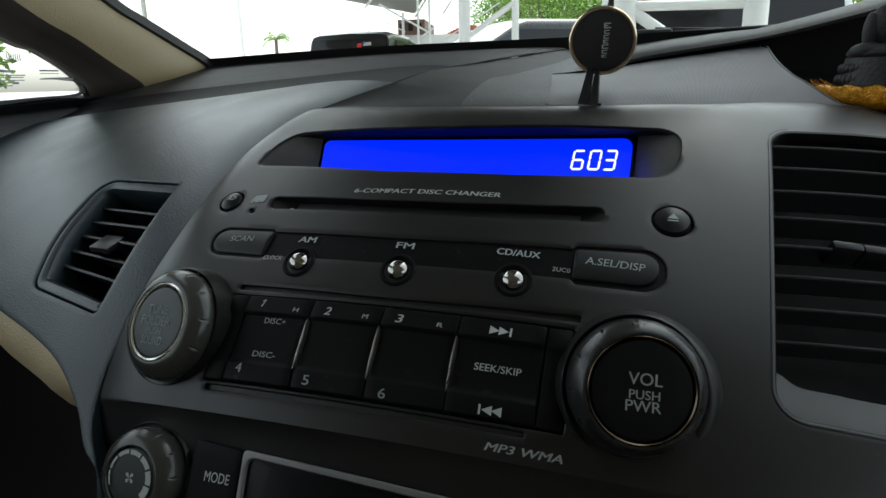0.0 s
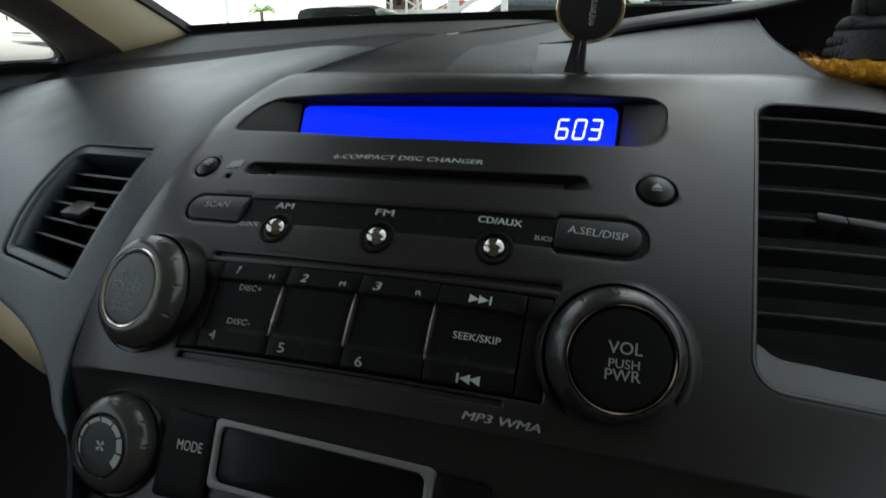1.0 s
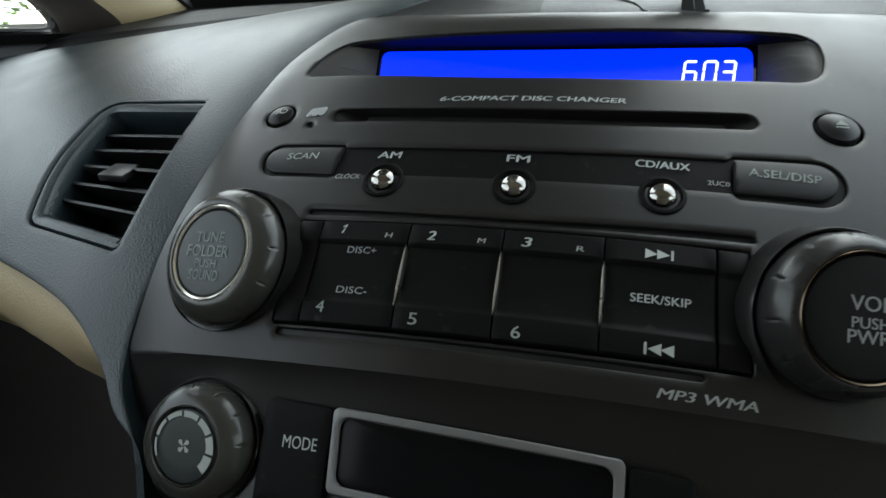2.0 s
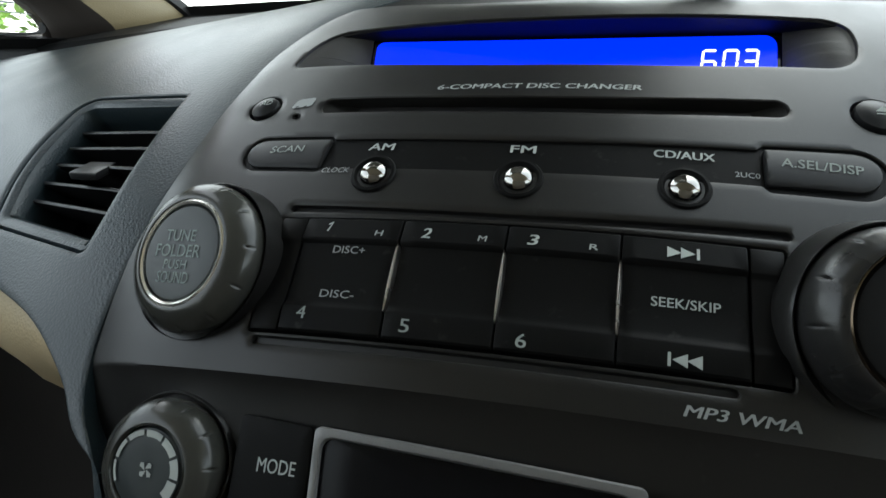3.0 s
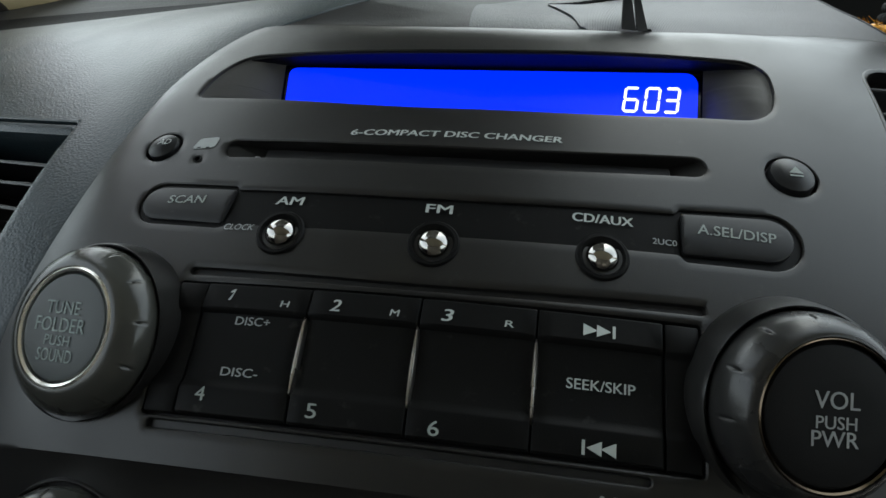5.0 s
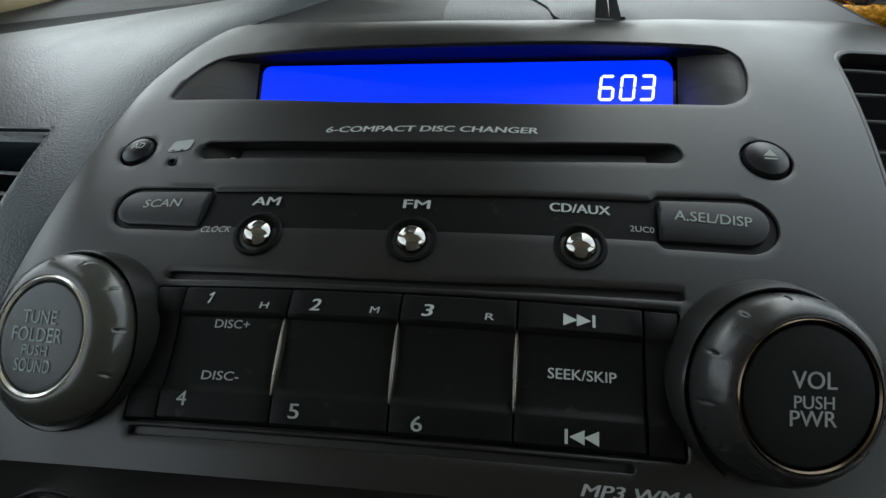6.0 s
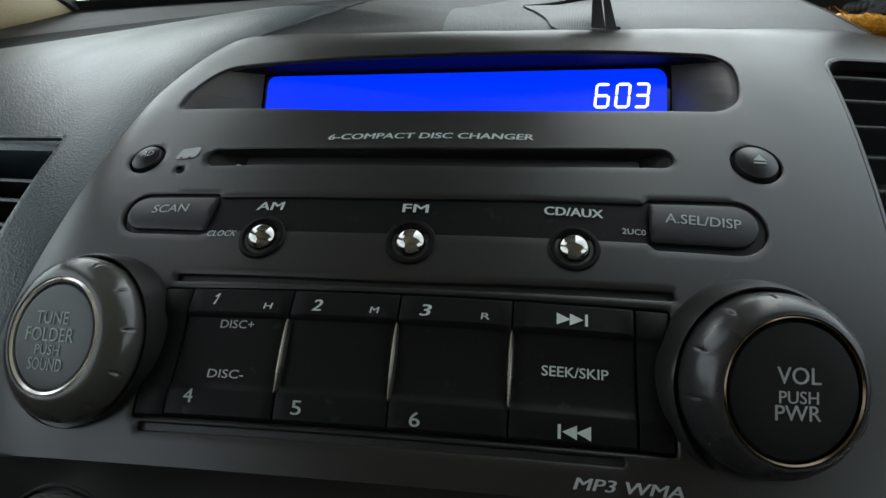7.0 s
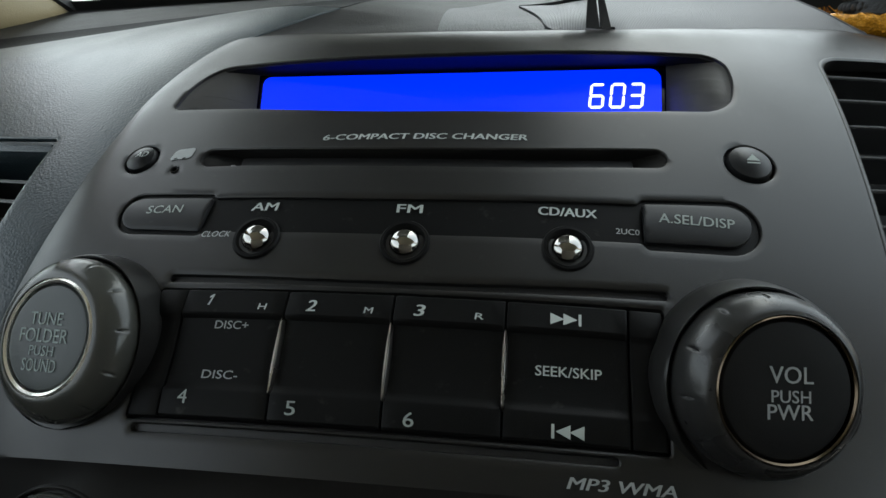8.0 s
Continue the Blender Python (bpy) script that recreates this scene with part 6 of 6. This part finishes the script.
def tree(x, y, h, r, seed, leaves=2600, leaf=0.12):
    rng = random.Random(seed)
    ob = thing("tree", "leafy green tree beyond the car park", "tree", pose(x, y, 0), "trees")
    bm = bmesh.new()
    tube(bm, (0, 0, 0), (0.05, 0, h * 0.5), r * 0.07, 10, r * 0.045)
    tips = []
    for k in range(9):
        a = k * 2.4
        p = Vector((0.05, 0, h * (0.32 + 0.02 * k)))
        q = p + Vector((math.cos(a) * r * 0.7, math.sin(a) * r * 0.7, h * rng.uniform(0.12, 0.4)))
        tube(bm, p, q, r * 0.03, 6, r * 0.012)
        tips.append(q)
    part("trunk", bm, M_BARK, ob)
    clumps = [(t + Vector((rng.gauss(0, r * 0.2), rng.gauss(0, r * 0.2), rng.gauss(0, r * 0.15))), r * rng.uniform(0.22, 0.42)) for t in tips for _ in range(3)]
    vs, fs = [], []
    for _ in range(leaves):
        c, cr = rng.choice(clumps)
        d = Vector((rng.gauss(0, 1), rng.gauss(0, 1), rng.gauss(0, 0.8))).normalized() * cr * rng.uniform(0.55, 1.05)
        p = c + d
        u = Vector((rng.gauss(0, 1), rng.gauss(0, 1), rng.gauss(0, 0.6))).normalized()
        w = u.cross(Vector((rng.gauss(0, 1), rng.gauss(0, 1), rng.gauss(0, 1)))).normalized()
        s = leaf * rng.uniform(0.6, 1.3)
        k = len(vs)
        vs += [p - u * s, p + w * s * 0.45, p + u * s, p - w * s * 0.45]
        fs.append((k, k + 1, k + 2, k + 3))
    me = bpy.data.meshes.new("crown")
    me.from_pydata([tuple(v) for v in vs], [], fs)
    me.materials.append(M_LEAF)
    cr = new("crown", me)
    cr.parent = ob
    return ob


tree(-3.75, 18.0, 4.6, 2.0, 1, 22000, 0.045)
tree(-2.6, 19.0, 4.2, 1.8, 2, 16000, 0.045)
tree(-4.9, 24.0, 4.6, 1.9, 3, 6000, 0.08)
tree(1.2, 16.5, 4.4, 2.0, 5, 18000, 0.045)
tree(4.3, 17.5, 4.8, 2.3, 6, 18000, 0.045)
tree(-9.5, 5.4, 3.6, 1.8, 7, 3000, 0.09)


def palm(x, y, h, seed):
    rng = random.Random(seed)
    ob = thing("palm_tree", "small palm tree far across the car park", "palm", pose(x, y, 0), "trees")
    part("trunk", tube(bmesh.new(), (0, 0, 0), (0.1, 0, h), 0.16, 10, 0.10), M_BARK, ob)
    vs, fs = [], []
    for k in range(16):
        a, up = k * 2.4, rng.uniform(0.2, 1.0)
        for s in np.linspace(0.1, 1, 12):
            c = Vector((0.1 + math.cos(a) * 0.8 * s, math.sin(a) * 0.8 * s, h + up * s * 1.1 - 0.7 * s * s))
            side = Vector((-math.sin(a), math.cos(a), -0.5))
            for sg in (-1, 1):
                i = len(vs)
                vs += [c, c + side * sg * 0.30 * (1.1 - s) + Vector((math.cos(a), math.sin(a), 0)) * 0.1, c + Vector((math.cos(a), math.sin(a), -0.05)) * 0.07]
                vs[-2].z -= 0.05 if sg > 0 else 0.28
                fs.append((i, i + 1, i + 2))
    me = bpy.data.meshes.new("fronds")
    me.from_pydata([tuple(v) for v in vs], [], fs)
    me.materials.append(M_LEAF)
    cr = new("fronds", me)
    cr.parent = ob


palm(-25.1, 37.1, 3.9, 11)
